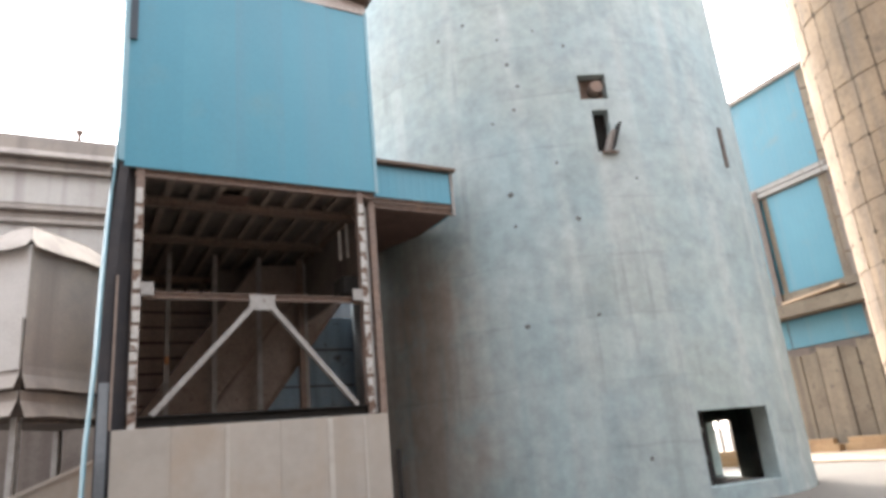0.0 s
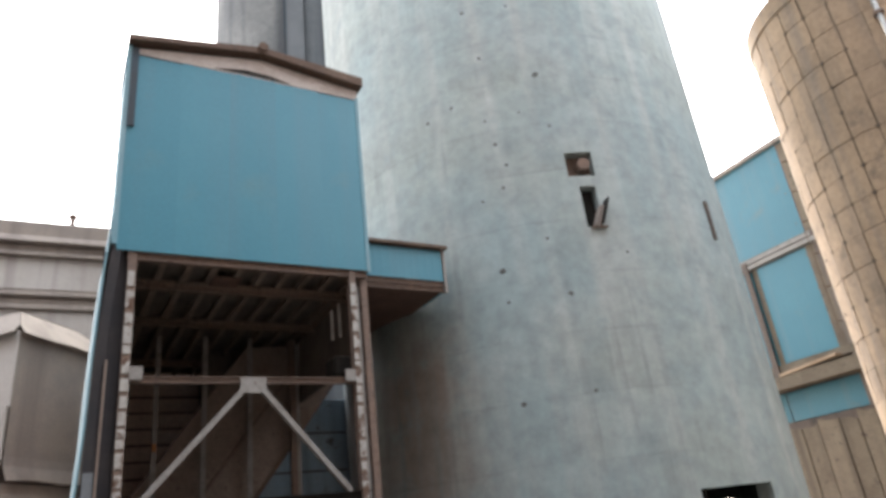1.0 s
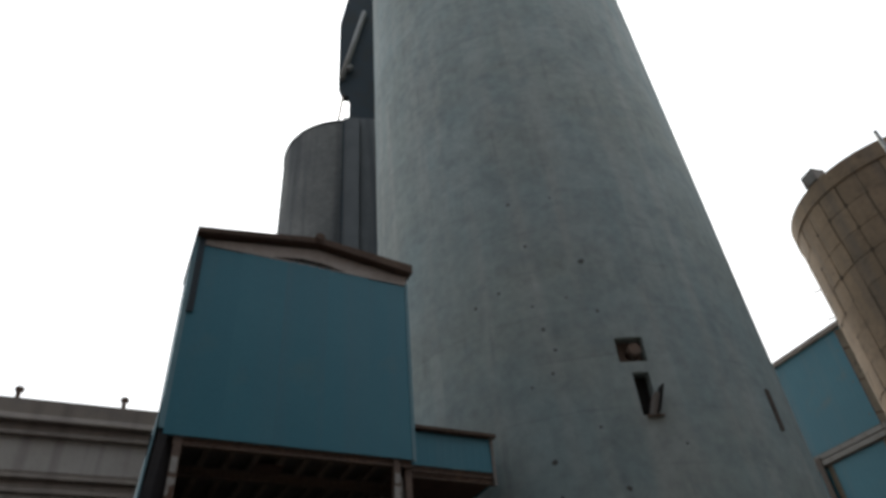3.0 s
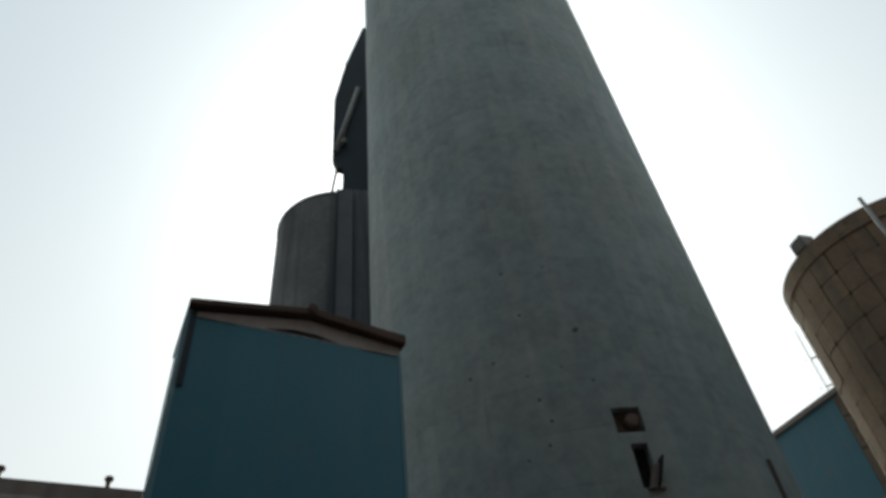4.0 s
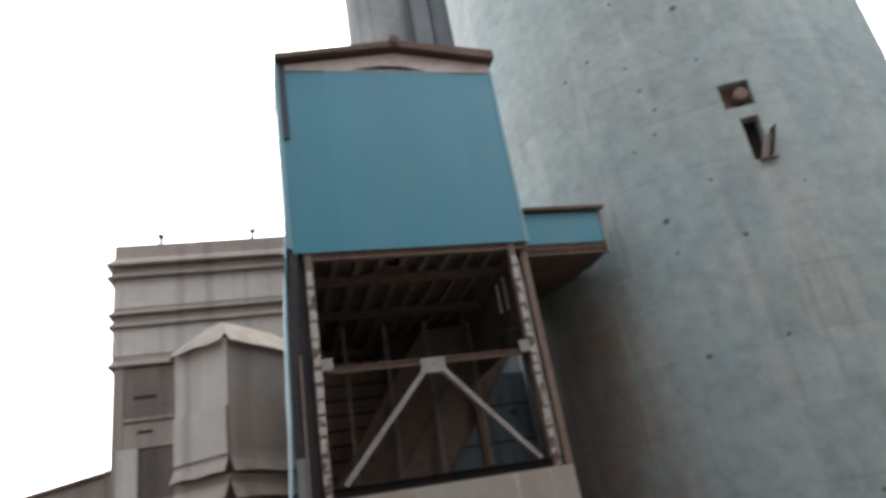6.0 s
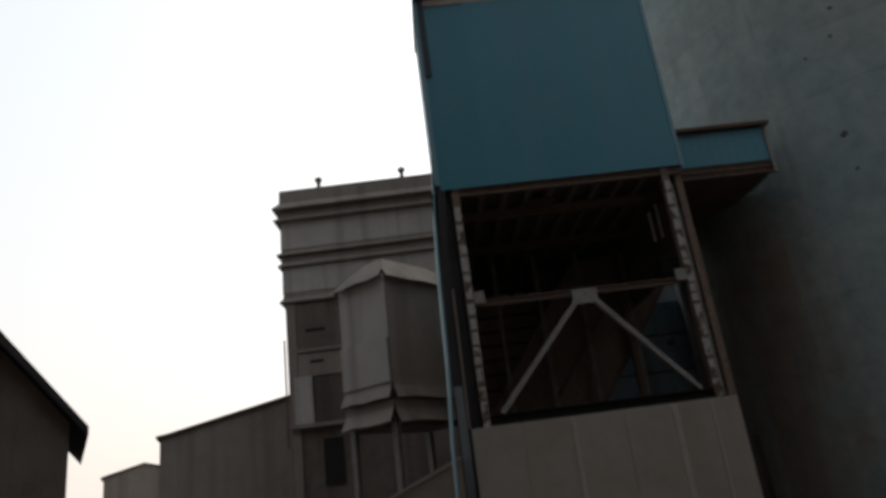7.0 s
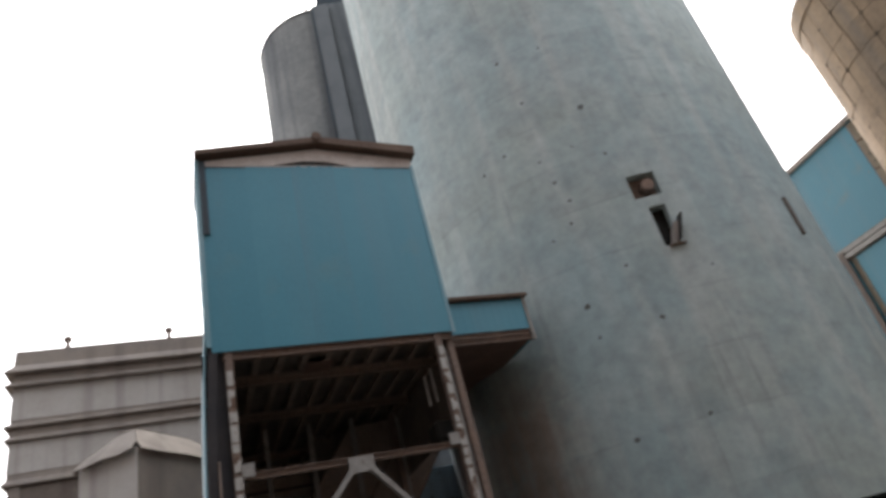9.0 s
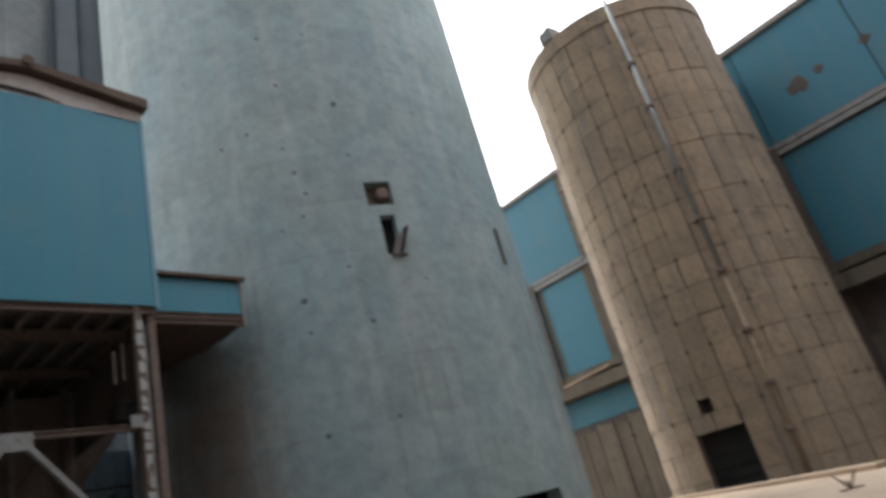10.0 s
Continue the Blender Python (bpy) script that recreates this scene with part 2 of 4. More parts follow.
GREY_SHEET = surface("dusty_grey_sheet", (0.37, 0.318, 0.275), 0.85, patch=(0.30, 0.26, 0.24), patch_scale=0.7, streak=(0.27, 0.225, 0.2), grain=0.15)
CAP_SHEET = surface("brown_dusty_cap", (0.27, 0.228, 0.195), 0.9, patch=(0.21, 0.175, 0.15), patch_scale=0.9, streak=(0.17, 0.14, 0.12), grain=0.2)
LIGHT_SHEET = surface("pale_grey_sheet", (0.60, 0.565, 0.53), 0.8, patch=(0.52, 0.48, 0.44), patch_scale=0.6, streak=(0.40, 0.36, 0.34), grain=0.12)
BROWN_SHEET = surface("brown_dusty_cladding", (0.22, 0.18, 0.155), 0.9, patch=(0.16, 0.125, 0.11), patch_scale=0.8, streak=(0.13, 0.1, 0.09), grain=0.25)
DARK_ROOF = surface("dark_tarred_roof", (0.035, 0.033, 0.038), 0.85, patch=(0.06, 0.05, 0.05), patch_scale=1.0)
TIE_BROWN = surface("brown_tie_pocket", (0.15, 0.115, 0.085), 0.95, patch=(0.2, 0.15, 0.11), patch_scale=6)
TIE_DARK = surface("tie_pocket_dirt", (0.15, 0.163, 0.162), 0.95, patch=(0.19, 0.18, 0.16), patch_scale=6)
NAVY_SHEET = surface("dark_blue_sheet", (0.03, 0.055, 0.08), 0.7, patch=(0.04, 0.045, 0.05), patch_scale=0.8)
BLACK = surface("near_black", (0.02, 0.018, 0.016), 0.95, patch=(0.035, 0.03, 0.026), patch_scale=1.5)
GALV = surface("galvanised_pipe", (0.42, 0.42, 0.41), 0.5, metal=0.6, patch=(0.3, 0.28, 0.26), patch_scale=2)
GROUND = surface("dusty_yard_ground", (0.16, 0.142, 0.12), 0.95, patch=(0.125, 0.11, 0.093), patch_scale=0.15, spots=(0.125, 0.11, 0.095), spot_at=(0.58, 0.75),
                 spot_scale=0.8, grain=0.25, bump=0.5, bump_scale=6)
# much paler than GROUND: part of the sunlight is in this colour
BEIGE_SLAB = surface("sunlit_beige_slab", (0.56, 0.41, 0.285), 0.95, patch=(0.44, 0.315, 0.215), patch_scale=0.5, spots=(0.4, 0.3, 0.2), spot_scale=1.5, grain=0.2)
BEIGE_TIMBER = surface("sunlit_brown_timber", (0.47, 0.31, 0.17), 0.9, patch=(0.32, 0.2, 0.11), patch_scale=0.8)


# ---- mesh helpers ----
def box(bm, x0, x1, y0, y1, z0, z1, m=None, bevel=0.0):
    r = bmesh.ops.create_cube(bm, size=1.0)
    vs = r["verts"]
    bmesh.ops.scale(bm, vec=(x1 - x0, y1 - y0, z1 - z0), verts=vs)
    bmesh.ops.translate(bm, vec=((x0 + x1) / 2, (y0 + y1) / 2, (z0 + z1) / 2), verts=vs)
    if m is not None:
        bmesh.ops.transform(bm, matrix=m, verts=vs)
    if bevel:
        es = list({ed for v in vs for ed in v.link_edges})
        bmesh.ops.bevel(bm, geom=es, offset=bevel, segments=1, affect="EDGES")
    return bm


def box_mesh(*args, **kw):
    return box(bmesh.new(), *args, **kw)


def bar(p, q, w, d, up=(0, 0, 1)):
    """A bar of section w x d from p to q, as a bmesh."""
    p, q = Vector(p), Vector(q)
    z = (q - p).normalized()
    x = Vector(up).cross(z)
    x = x.normalized() if x.length > 1e-4 else Vector((1, 0, 0))
    y = z.cross(x)
    m = Matrix((x, y, z)).transposed().to_4x4()
    m.translation = (p + q) / 2
    n = (q - p).length
    return box_mesh(-w / 2, w / 2, -d / 2, d / 2, -n / 2, n / 2, m=m, bevel=min(w, d) * 0.06)


def section(p, q, w, d, t=0.02, up=(0, 0, 1)):
    """A rolled I-section from p to q: two flanges and a web."""
    p, q = Vector(p), Vector(q)
    z = (q - p).normalized()
    x = Vector(up).cross(z)
    x = x.normalized() if x.length > 1e-4 else Vector((1, 0, 0))
    y = z.cross(x)
    m = Matrix((x, y, z)).transposed().to_4x4()
    m.translation = (p + q) / 2
    h = (q - p).length / 2
    bm = bmesh.new()
    box(bm, -w / 2, w / 2, -d / 2, -d / 2 + t, -h, h, m=m)
    box(bm, -w / 2, w / 2, d / 2 - t, d / 2, -h, h, m=m)
    box(bm, -t / 2, t / 2, -d / 2 + t, d / 2 - t, -h, h, m=m)
    return bm


def tube(p, q, r, n=14, r2=None):
    p, q = Vector(p), Vector(q)
    bm = bmesh.new()
    m = (q - p).to_track_quat("Z", "Y").to_matrix().to_4x4()
    m.translation = (p + q) / 2
    bmesh.ops.create_cone(bm, cap_ends=True, segments=n, radius1=r, radius2=r if r2 is None else r2, depth=(q - p).length, matrix=m)
    for f in bm.faces:
        f.smooth = len(f.verts) == 4
    return bm


def prism(profile, y0, y1):
    """A solid from a closed outline in x and z, drawn out along y."""
    bm = bmesh.new()
    a = [bm.verts.new((x, y0, z)) for x, z in profile]
    b = [bm.verts.new((x, y1, z)) for x, z in profile]
    bm.faces.new(a), bm.faces.new(b[::-1])
    for i in range(len(a)):
        j = (i + 1) % len(a)
        bm.faces.new((a[i], b[i], b[j], a[j]))
    bmesh.ops.recalc_face_normals(bm, faces=bm.faces)
    return bm


def sheet(x0, x1, z0, z1, y=0.0, pitch=0.25, depth=0.02, thick=0.012):
    """A ribbed cladding sheet that stands in the plane y, ribs upright."""
    pts, x = [], x0
    while x < x1 - 1e-6:
        e = min(x + pitch, x1)
        pts += [(x, 0), (min(x + pitch * 0.62, e), 0)]
        if x + pitch <= x1 + 1e-6:
            pts += [(x + pitch * 0.7, -depth), (x + pitch * 0.92, -depth)]
        x += pitch
    pts.append((x1, 0))
    bm = bmesh.new()
    rows = [[bm.verts.new((px, y + py + o, z)) for px, py in pts] for o in (0, thick) for z in (z0, z1)]
    for i in range(len(pts) - 1):
        bm.faces.new((rows[0][i], rows[0][i + 1], rows[1][i + 1], rows[1][i]))
        bm.faces.new((rows[3][i], rows[3][i + 1], rows[2][i + 1], rows[2][i]))
        bm.faces.new((rows[2][i], rows[2][i + 1], rows[0][i + 1], rows[0][i]))
        bm.faces.new((rows[1][i], rows[1][i + 1], rows[3][i + 1], rows[3][i]))
    for k in (0, -1):
        bm.faces.new((rows[0][k], rows[1][k], rows[3][k], rows[2][k]))
    bmesh.ops.recalc_face_normals(bm, faces=bm.faces)
    return bm


def mesh_of(name, bm, material):
    d = bpy.data.meshes.new(name)
    bm.to_mesh(d)
    bm.free()
    d.materials.append(material)
    return d


def part(name, bm, material, parent, label=""):
    ob = new(name, mesh_of(name, bm, material))
    ob.parent = parent
    return tagged(ob, label)


def thing(name, label, category, m=None, group="", kind=""):
    ob = new(name)
    ob.matrix_world = m if m is not None else Matrix()
    return tagged(ob, label, category, group, kind)


def at(az, dist, z=0.0):
    return (dist * math.sin(radians(az)), dist * math.cos(radians(az)), z)


# ---- round walls ----
class Drum:
    """A round wall about a centre, given by its bearing and distance from the eye."""

    def __init__(self, az, dist, radius):
        self.c, self.r, self.az, self.d = Vector(at(az, dist)), radius, az, dist

    def near(self, az, far=False):
        """Distance from the eye to the wall at that bearing."""
        t = radians(az - self.az)
        s = math.sqrt(max(self.r ** 2 - (self.d * math.sin(t)) ** 2, 0))
        return self.d * math.cos(t) + (s if far else -s)

    def angle(self, az, far=False):
        p = Vector(at(az, self.near(az, far))) - self.c
        return math.degrees(math.atan2(p.y, p.x)) % 360

    def height(self, az, el):
        return EYE[2] + self.near(az) * math.tan(radians(el))


def round_wall(r, thick, z0, z1, holes=(), step=3.0, dz=2.0, wobble=0.0):
    """A round wall of real thickness; holes are (angle 0, angle 1, z 0, z 1) and go right through."""
    angs = {round(k * step, 4) for k in range(int(360 / step))}
    zs = {round(z0 + k * dz, 4) for k in range(int((z1 - z0) / dz) + 1)} | {z1}
    for a0, a1, h0, h1 in holes:
        angs = {v for v in angs if min(abs(v - a0), abs(v - a1)) > 0.4} | {a0, a1}
        zs = {v for v in zs if min(abs(v - h0), abs(v - h1)) > 0.08 or v in (z0, z1)} | {h0, h1}
    angs, zs = sorted(angs), sorted(zs)
    n = len(angs)

    def hollow(i, k):
        am = (angs[i] + (angs[(i + 1) % n] if i + 1 < n else 360)) / 2
        zm = (zs[k] + zs[k + 1]) / 2
        return any(a0 < am < a1 and h0 < zm < h1 for a0, a1, h0, h1 in holes)

    bm = bmesh.new()
    vo, vi = [], []
    for aa in angs:
        c, s = math.cos(radians(aa)), math.sin(radians(aa))
        vo.append([bm.verts.new(((r + wobble * noise.noise((c * 4, s * 4, z * 0.4))) * c, (r + wobble * noise.noise((c * 4, s * 4, z * 0.4))) * s, z)) for z in zs])
        vi.append([bm.verts.new(((r - thick) * c, (r - thick) * s, z)) for z in zs])
    m = len(zs) - 1
    for i in range(n):
        j = (i + 1) % n
        for k in range(m):
            if hollow(i, k):
                continue
            f = bm.faces.new((vo[i][k], vo[j][k], vo[j][k + 1], vo[i][k + 1]))
            f.smooth = True
            bm.faces.new((vi[j][k], vi[i][k], vi[i][k + 1], vi[j][k + 1])).smooth = True
            if k == 0 or hollow(i, k - 1):
                bm.faces.new((vo[i][k], vi[i][k], vi[j][k], vo[j][k]))
            if k == m - 1 or hollow(i, k + 1):
                bm.faces.new((vo[i][k + 1], vo[j][k + 1], vi[j][k + 1], vi[i][k + 1]))
            if hollow(j, k):
                bm.faces.new((vo[j][k], vi[j][k], vi[j][k + 1], vo[j][k + 1]))
            if hollow((i - 1) % n, k):
                bm.faces.new((vo[i][k], vo[i][k + 1], vi[i][k + 1], vi[i][k]))
    for ed in bm.edges:
        if not all(f.smooth for f in ed.link_faces):
            ed.smooth = False
    return bm


def span(drum, az0, az1, far=False):
    a, b = sorted((drum.angle(az0, far), drum.angle(az1, far)))
    return a, b


# ---- ground ----
def ground_sheet():
    bm = bmesh.new()
    n, near, far = 60, 60.0, 2500.0
    line = [-far, -900, -300, -120] + [-near + 2 * near * k / n for k in range(n + 1)] + [120, 300, 900, far]
    grid = [[bm.verts.new((x, y + 20, 0.05 * noise.noise((x * 0.15, y * 0.15, 3)) * (abs(x) < 61 and abs(y) < 61) - 0.04)) for x in line] for y in line]
    for i in range(len(line) - 1):
        for j in range(len(line) - 1):
            bm.faces.new((grid[i][j], grid[i][j + 1], grid[i + 1][j + 1], grid[i + 1][j])).smooth = True
    return bm


tagged(new("ground", mesh_of("ground", ground_sheet(), GROUND)), "dusty beige yard ground of packed earth and concrete", "ground", kind="structure")

# ---- the big silo ----
MAIN = Drum(10.25, 23.1, 6.73)
MAIN_TOP = 57.0
silo = thing("silo", "tall round concrete silo in weathered pale blue paint", "silo", Matrix.Translation(MAIN.c))
door = (*span(MAIN, 20.1, 24.95), 0.36, 2.05)
rear = (*span(MAIN, 21.1, 22.95, True), 0.0, 1.86)
port = (*span(MAIN, 15.35, 17.75), MAIN.height(16.5, 27.05), MAIN.height(16.5, 29.0))
chute = (*span(MAIN, 16.12, 17.5), MAIN.height(17, 22.75), MAIN.height(17, 26.1))
slot = (*span(MAIN, 25.75, 26.15), MAIN.height(25.9, 19.55), MAIN.height(25.9, 22.6))
part("shell", round_wall(MAIN.r, 0.42, -0.1, MAIN_TOP, [door, rear, port, chute], wobble=0.015), SILO_PAINT, silo)
part("roof", tube((0, 0, MAIN_TOP), (0, 0, MAIN_TOP + 0.4), MAIN.r + 0.15, 96), GREY_CONC, silo, "grey concrete silo roof slab")


def on_wall(drum, az, z, out=0.0):
    """A pose in the drum's own space: x along the wall, y inwards, z up."""
    a = radians(drum.angle(az))
    p = Vector((math.cos(a) * (drum.r + out), math.sin(a) * (drum.r + out), z))
    x = Vector((-math.sin(a), math.cos(a), 0))
    y = Vector((-math.cos(a), -math.sin(a), 0))
    m = Matrix((x, y, Vector((0, 0, 1)))).transposed().to_4x4()
    m.translation = p
    return m


# backs of the ports and the slot: rusty plates, black painting the chute's shade
for az, (a0, a1, h0, h1), mat in ((16.5, port, RUST_STEEL), (17.0, chute, BLACK)):
    w = radians(a1 - a0) * MAIN.r
    part("recess_plate", box_mesh(-w * 0.62, w * 0.62, 0.30, 0.33, h0 - 0.05, h1 + 0.05, m=on_wall(MAIN, az, 0)), mat, silo, "plate set back in the opening, rusty in the port, black as shade in the chute")
zc = (chute[2] + chute[3]) / 2
tilt = on_wall(MAIN, 17.35, zc - 0.25) @ pose(0, 0, 0, 6, 20, 0)
part("chute_flap", box_mesh(-0.07, 0.04, -0.18, 0.2, -0.42, 0.2, m=tilt, bevel=0.01), GREY_SHEET, silo, "bent pale flap in the chute opening")
part("flap_edge", box_mesh(0.045, 0.1, -0.28, 0.1, -0.3, 0.42, m=tilt, bevel=0.01), BLACK, silo, "dark rusted flap edge")
part("chute_sill", box_mesh(-0.2, 0.24, -0.06, 0.05, chute[2] - 0.06, chute[2] - 0.01, m=on_wall(MAIN, 17.05, 0), bevel=0.01), RUST_STEEL, silo)
part("wall_channel", box_mesh(-0.075, 0.075, -0.06, 0.05, slot[2], slot[3], m=on_wall(MAIN, 25.95, 0), bevel=0.01), DARK_SHEET, silo, "dark upright steel channel")
part("port_pipe", tube(on_wall(MAIN, 16.9, (port[2] + port[3]) / 2) @ Vector((0, 0.28, 0)), on_wall(MAIN, 16.9, (port[2] + port[3]) / 2) @ Vector((0, -0.03, 0)), 0.17), RUST_STEEL, silo, "rusty pipe stub")


def blob(s):
    """A small ragged pocket of dirt and chipped concrete."""
    bm = bmesh.new()
    n = 11
    rs = [s * random.uniform(0.55, 1.15) for _ in range(n)]
    a = [bm.verts.new((r * math.cos(2 * math.pi * i / n), 0.02, r * math.sin(2 * math.pi * i / n))) for i, r in enumerate(rs)]
    b = [bm.verts.new((0.8 * v.co.x, -0.006, 0.8 * v.co.z)) for v in a]
    bm.faces.new(b)
    for i in range(n):
        j = (i + 1) % n
        bm.faces.new((a[i], a[j], b[j], b[i]))
    bmesh.ops.recalc_face_normals(bm, faces=bm.faces)
    return bm


for az, el, s in ((8.0, 9.53, .10), (8.05, 20.55, .11), (14.24, 35.86, .13), (13.53, 17.8, .10), (8.01, 41.66, .09), (5.5, 34.5, .07), (8.1, 17.9, .07),
                  (12.4, 22.6, .06), (14.0, 9.8, .07), (16.2, -1.7, .08), (9.0, 38.0, .09), (12.6, 41.5, .07), (8.6, 33.0, .08), (7.2, 26.5, .06),
                  (9.2, 31.0, .09), (9.9, 29.2, .08), (14.6, 31.6, .07), (12.0, 33.2, .06), (9.3, 27.4, .07), (3.0, 33.5, .08), (18.9, 20.2, .06)):
    bm = blob(s * 0.85)
    bmesh.ops.transform(bm, matrix=on_wall(MAIN, az, MAIN.height(az, el)), verts=bm.verts)
    part("tie_pocket", bm, TIE_DARK, silo, "dark form-tie pocket")

# black board added to stand for the shaded inner wall left of the doorway
part("jamb_shade", box_mesh(-0.22, 0.2, 0.43, 0.5, 0.3, 2.05, m=on_wall(MAIN, 20.85, 0)), BLACK, silo, "black board added as the shade inside the doorway's left edge")
for k in range(9):
    z = 0.45 + 0.17 * k
    w = random.uniform(0.06, 0.16)
    m = on_wall(MAIN, 20.2, z, -0.3) @ pose(random.uniform(-0.02, 0.05), 0, 0, 0, random.uniform(-20, 20), 0)
    part("broken_edge", box_mesh(-w, w, -0.1, 0.1, -0.07, 0.07, m=m, bevel=0.02), TIE_DARK, silo, "broken dark edge of the doorway")
stack = thing("timber_stack", "sunlit stack of beige timber baulks behind the silo", "timber", Matrix.Translation(at(21.9, 33.0)) @ pose(0, 0, 0, 0, 0, -10))
for k in range(6):
    part("baulk", box_mesh(-1.6, 1.6, (k % 2) * 0.3, (k % 2) * 0.3 + 0.27, 0.22 * (k // 2), 0.22 * (k // 2) + 0.2, bevel=0.01), BEIGE_TIMBER, stack)

for az, h in ((21.45, 2.6), (22.2, 2.9)):
    p = thing("yard_post", "thin pale steel post standing in the sunlit yard", "post", Matrix.Translation(at(az, 36.0)), group="yard posts")
    part("shaft", box_mesh(-0.06, 0.06, -0.06, 0.06, -0.05, h, bevel=0.01), GREY_STEEL, p)
    part("base_plate", box_mesh(-0.16, 0.16, -0.16, 0.16, -0.05, 0.03, bevel=0.005), RUST_STEEL, p)

# ---- the blue tower on its steel frame ----
TW, TD, TZ, TT = 4.96, 5.5, 7.35, 12.0
TB = 2.0  # depth of the sheeted box above
AD = 9.6  # the open bay below runs further back than the tower
tower = thing("sheeted_tower", "blue sheet-clad elevator tower on an open rusty steel frame", "tower", pose(*at(-24.0, 13.1), 0, 0, 28))
for k in range(5):
    FW = (TW + 0.2) / 5
    x0 = -0.2 + k * FW
    part("front_sheet", sheet(x0, x0 + FW, TZ, TT - 0.03 * abs(k - 2), y=0.0, pitch=FW / 4, depth=0.0002), BLUE_SHEET, tower)
part("right_cladding", box_mesh(TW - 0.02, TW + 0.012, 0.02, TB, TZ, TT), BLUE_SHEET, tower)
part("corner_trim", box_mesh(-0.3, -0.197, -0.03, -0.001, TZ + 0.1, TT + 0.15), PALE_SHEET, tower, "pale blue corner flashing")
part("edge_trim", box_mesh(TW - 0.06, TW + 0.02, -0.014, 0.018, TZ - 0.03, TT + 0.02), PALE_SHEET, tower, "pale blue edge flashing")
part("left_cladding", box_mesh(-0.26, -0.21, 0.004, TB, TZ + 0.3, TT + 0.17), PALE_SHEET, tower, "pale blue side cladding")
# the side sheet bows outwards on its way down
BOW = ((8.1, -0.31), (6.8, -0.40), (5.8, -0.44), (4.9, -0.47), (4.0, -0.485), (3.1, -0.53), (2.3, -0.58), (1.0, -0.60), (0.0, -0.58))
part("left_cladding", prism([(x, z) for z, x in BOW] + [(x + 0.035, z) for z, x in BOW[::-1]], 0.004, 2.0), PALE_SHEET, tower, "pale blue side cladding bowed out towards the ground")
part("inner_cladding", box_mesh(-0.02, 0.0, 2.02, AD - 0.01, 0, TZ + 0.1), INNER_SHEET, tower, "dusty side cladding seen from inside")
part("back_cladding", box_mesh(-0.02, TW, AD, AD + 0.03, 0, TZ + 0.2), INNER_SHEET, tower, "dusty rear cladding seen from inside")
part("side_infill", box_mesh(TW + 0.01, TW + 0.03, 0.85, AD + 0.03, 5.55, TZ + 0.1), BROWN_SHEET, tower, "dusty brown infill sheet along the side")
part("back_cladding", box_mesh(-0.2, TW, TB, TB + 0.03, TZ + 0.1, TT), BLUE_SHEET, tower)
part("bay_roof", box_mesh(-0.02, TW, TB + 0.04, AD + 0.1, TZ + 0.22, TZ + 0.3), BROWN_ROOF, tower)
part("edge_joist", box_mesh(TW - 0.075, TW - 0.028, 0.25, AD - 0.02, TZ - 0.14, TZ + 0.135), RUST_STEEL, tower)
part("floor_deck", box_mesh(-0.18, TW - 0.02, 0.03, AD, TZ + 0.14, TZ + 0.2), BROWN_SHEET, tower)
for k in range(10):
    x = 0.2 + k * (TW - 0.4) / 9
    part("joist", section((x, 0.1, TZ + 0.05), (x, AD - 0.05, TZ + 0.05), 0.13, 0.16, 0.012), JOIST, tower)
for y in (1.45, 3.9, 7.6):
    part("floor_beam", section((0, y, TZ - 0.12), (TW, y, TZ - 0.12), 0.16, 0.2), RUST_STEEL, tower)
for x, y, mat in ((0.1, 0.12, PEELING), (TW - 0.42, 0.12, PEELING), (0.1, TD - 0.15, RUST_STEEL), (TW - 0.2, TD - 0.15, RUST_STEEL), (TW - 0.12, 0.7, GREY_STEEL)):
    shaft = part("post", section((x, y, 0), (x, y, TZ - 0.02), 0.15, 0.17, 0.03), RUST_STEEL if mat is PEELING else mat, tower, "laced post in peeling white paint" if mat is PEELING else "rusty steel post")
    if mat is PEELING:
        z = 0.2
        while z < TZ - 0.4:
            h = random.uniform(0.14, 0.34)
            part("batten", box_mesh(x - 0.078 + random.uniform(0, 0.02), x + 0.078 - random.uniform(0, 0.025), y - 0.103, y - 0.086, z, min(z + h, TZ - 0.2), bevel=0.004), PEELING, shaft, "peeling white batten plate")
            z += h + random.uniform(0.03, 0.1)
part("head_beam", section((0, 0.1, TZ - 0.08), (TW - 0.05, 0.1, TZ - 0.08), 0.14, 0.16), RUST_STEEL, tower)
part("middle_beam", section((0.2, 0.12, 4.88), (TW - 0.5, 0.12, 4.88), 0.12, 0.12, 0.015), RUST_STEEL, tower)
part("sill_beam", section((0, 0.12, 2.62), (TW - 0.3, 0.12, 2.62), 0.16, 0.18), BLACK, tower)
part("gusset", box_mesh(2.12, 2.62, 0.02, 0.05, 4.62, 4.92), GREY_STEEL, tower, "grey gusset plate")
for x, xb in ((2.27, 0.42), (2.47, TW - 0.72)):
    part("brace", bar((x, 0.08, 4.78), (xb, 0.08, 2.72), 0.13, 0.1), GREY_STEEL, tower, "grey diagonal brace")
for x in (0.28, TW - 0.6):
    part("bracket", box_mesh(x - 0.11, x + 0.11, 0.0, 0.04, 4.86, 5.1), GREY_STEEL, tower)
for x in (0.15, 1.28, 2.44, 3.61, TW - 0.06):
    part("stud", section((x, TD - 0.12, 0), (x, TD - 0.12, TZ), 0.12, 0.1, 0.012), GREY_STEEL, tower)
for k in range(12):
    z = 1.4 + k * 0.48
    part("girt", bar((0, AD - 0.05, z), (TW, AD - 0.05, z), 0.08, 0.06), RUST_STEEL, tower)
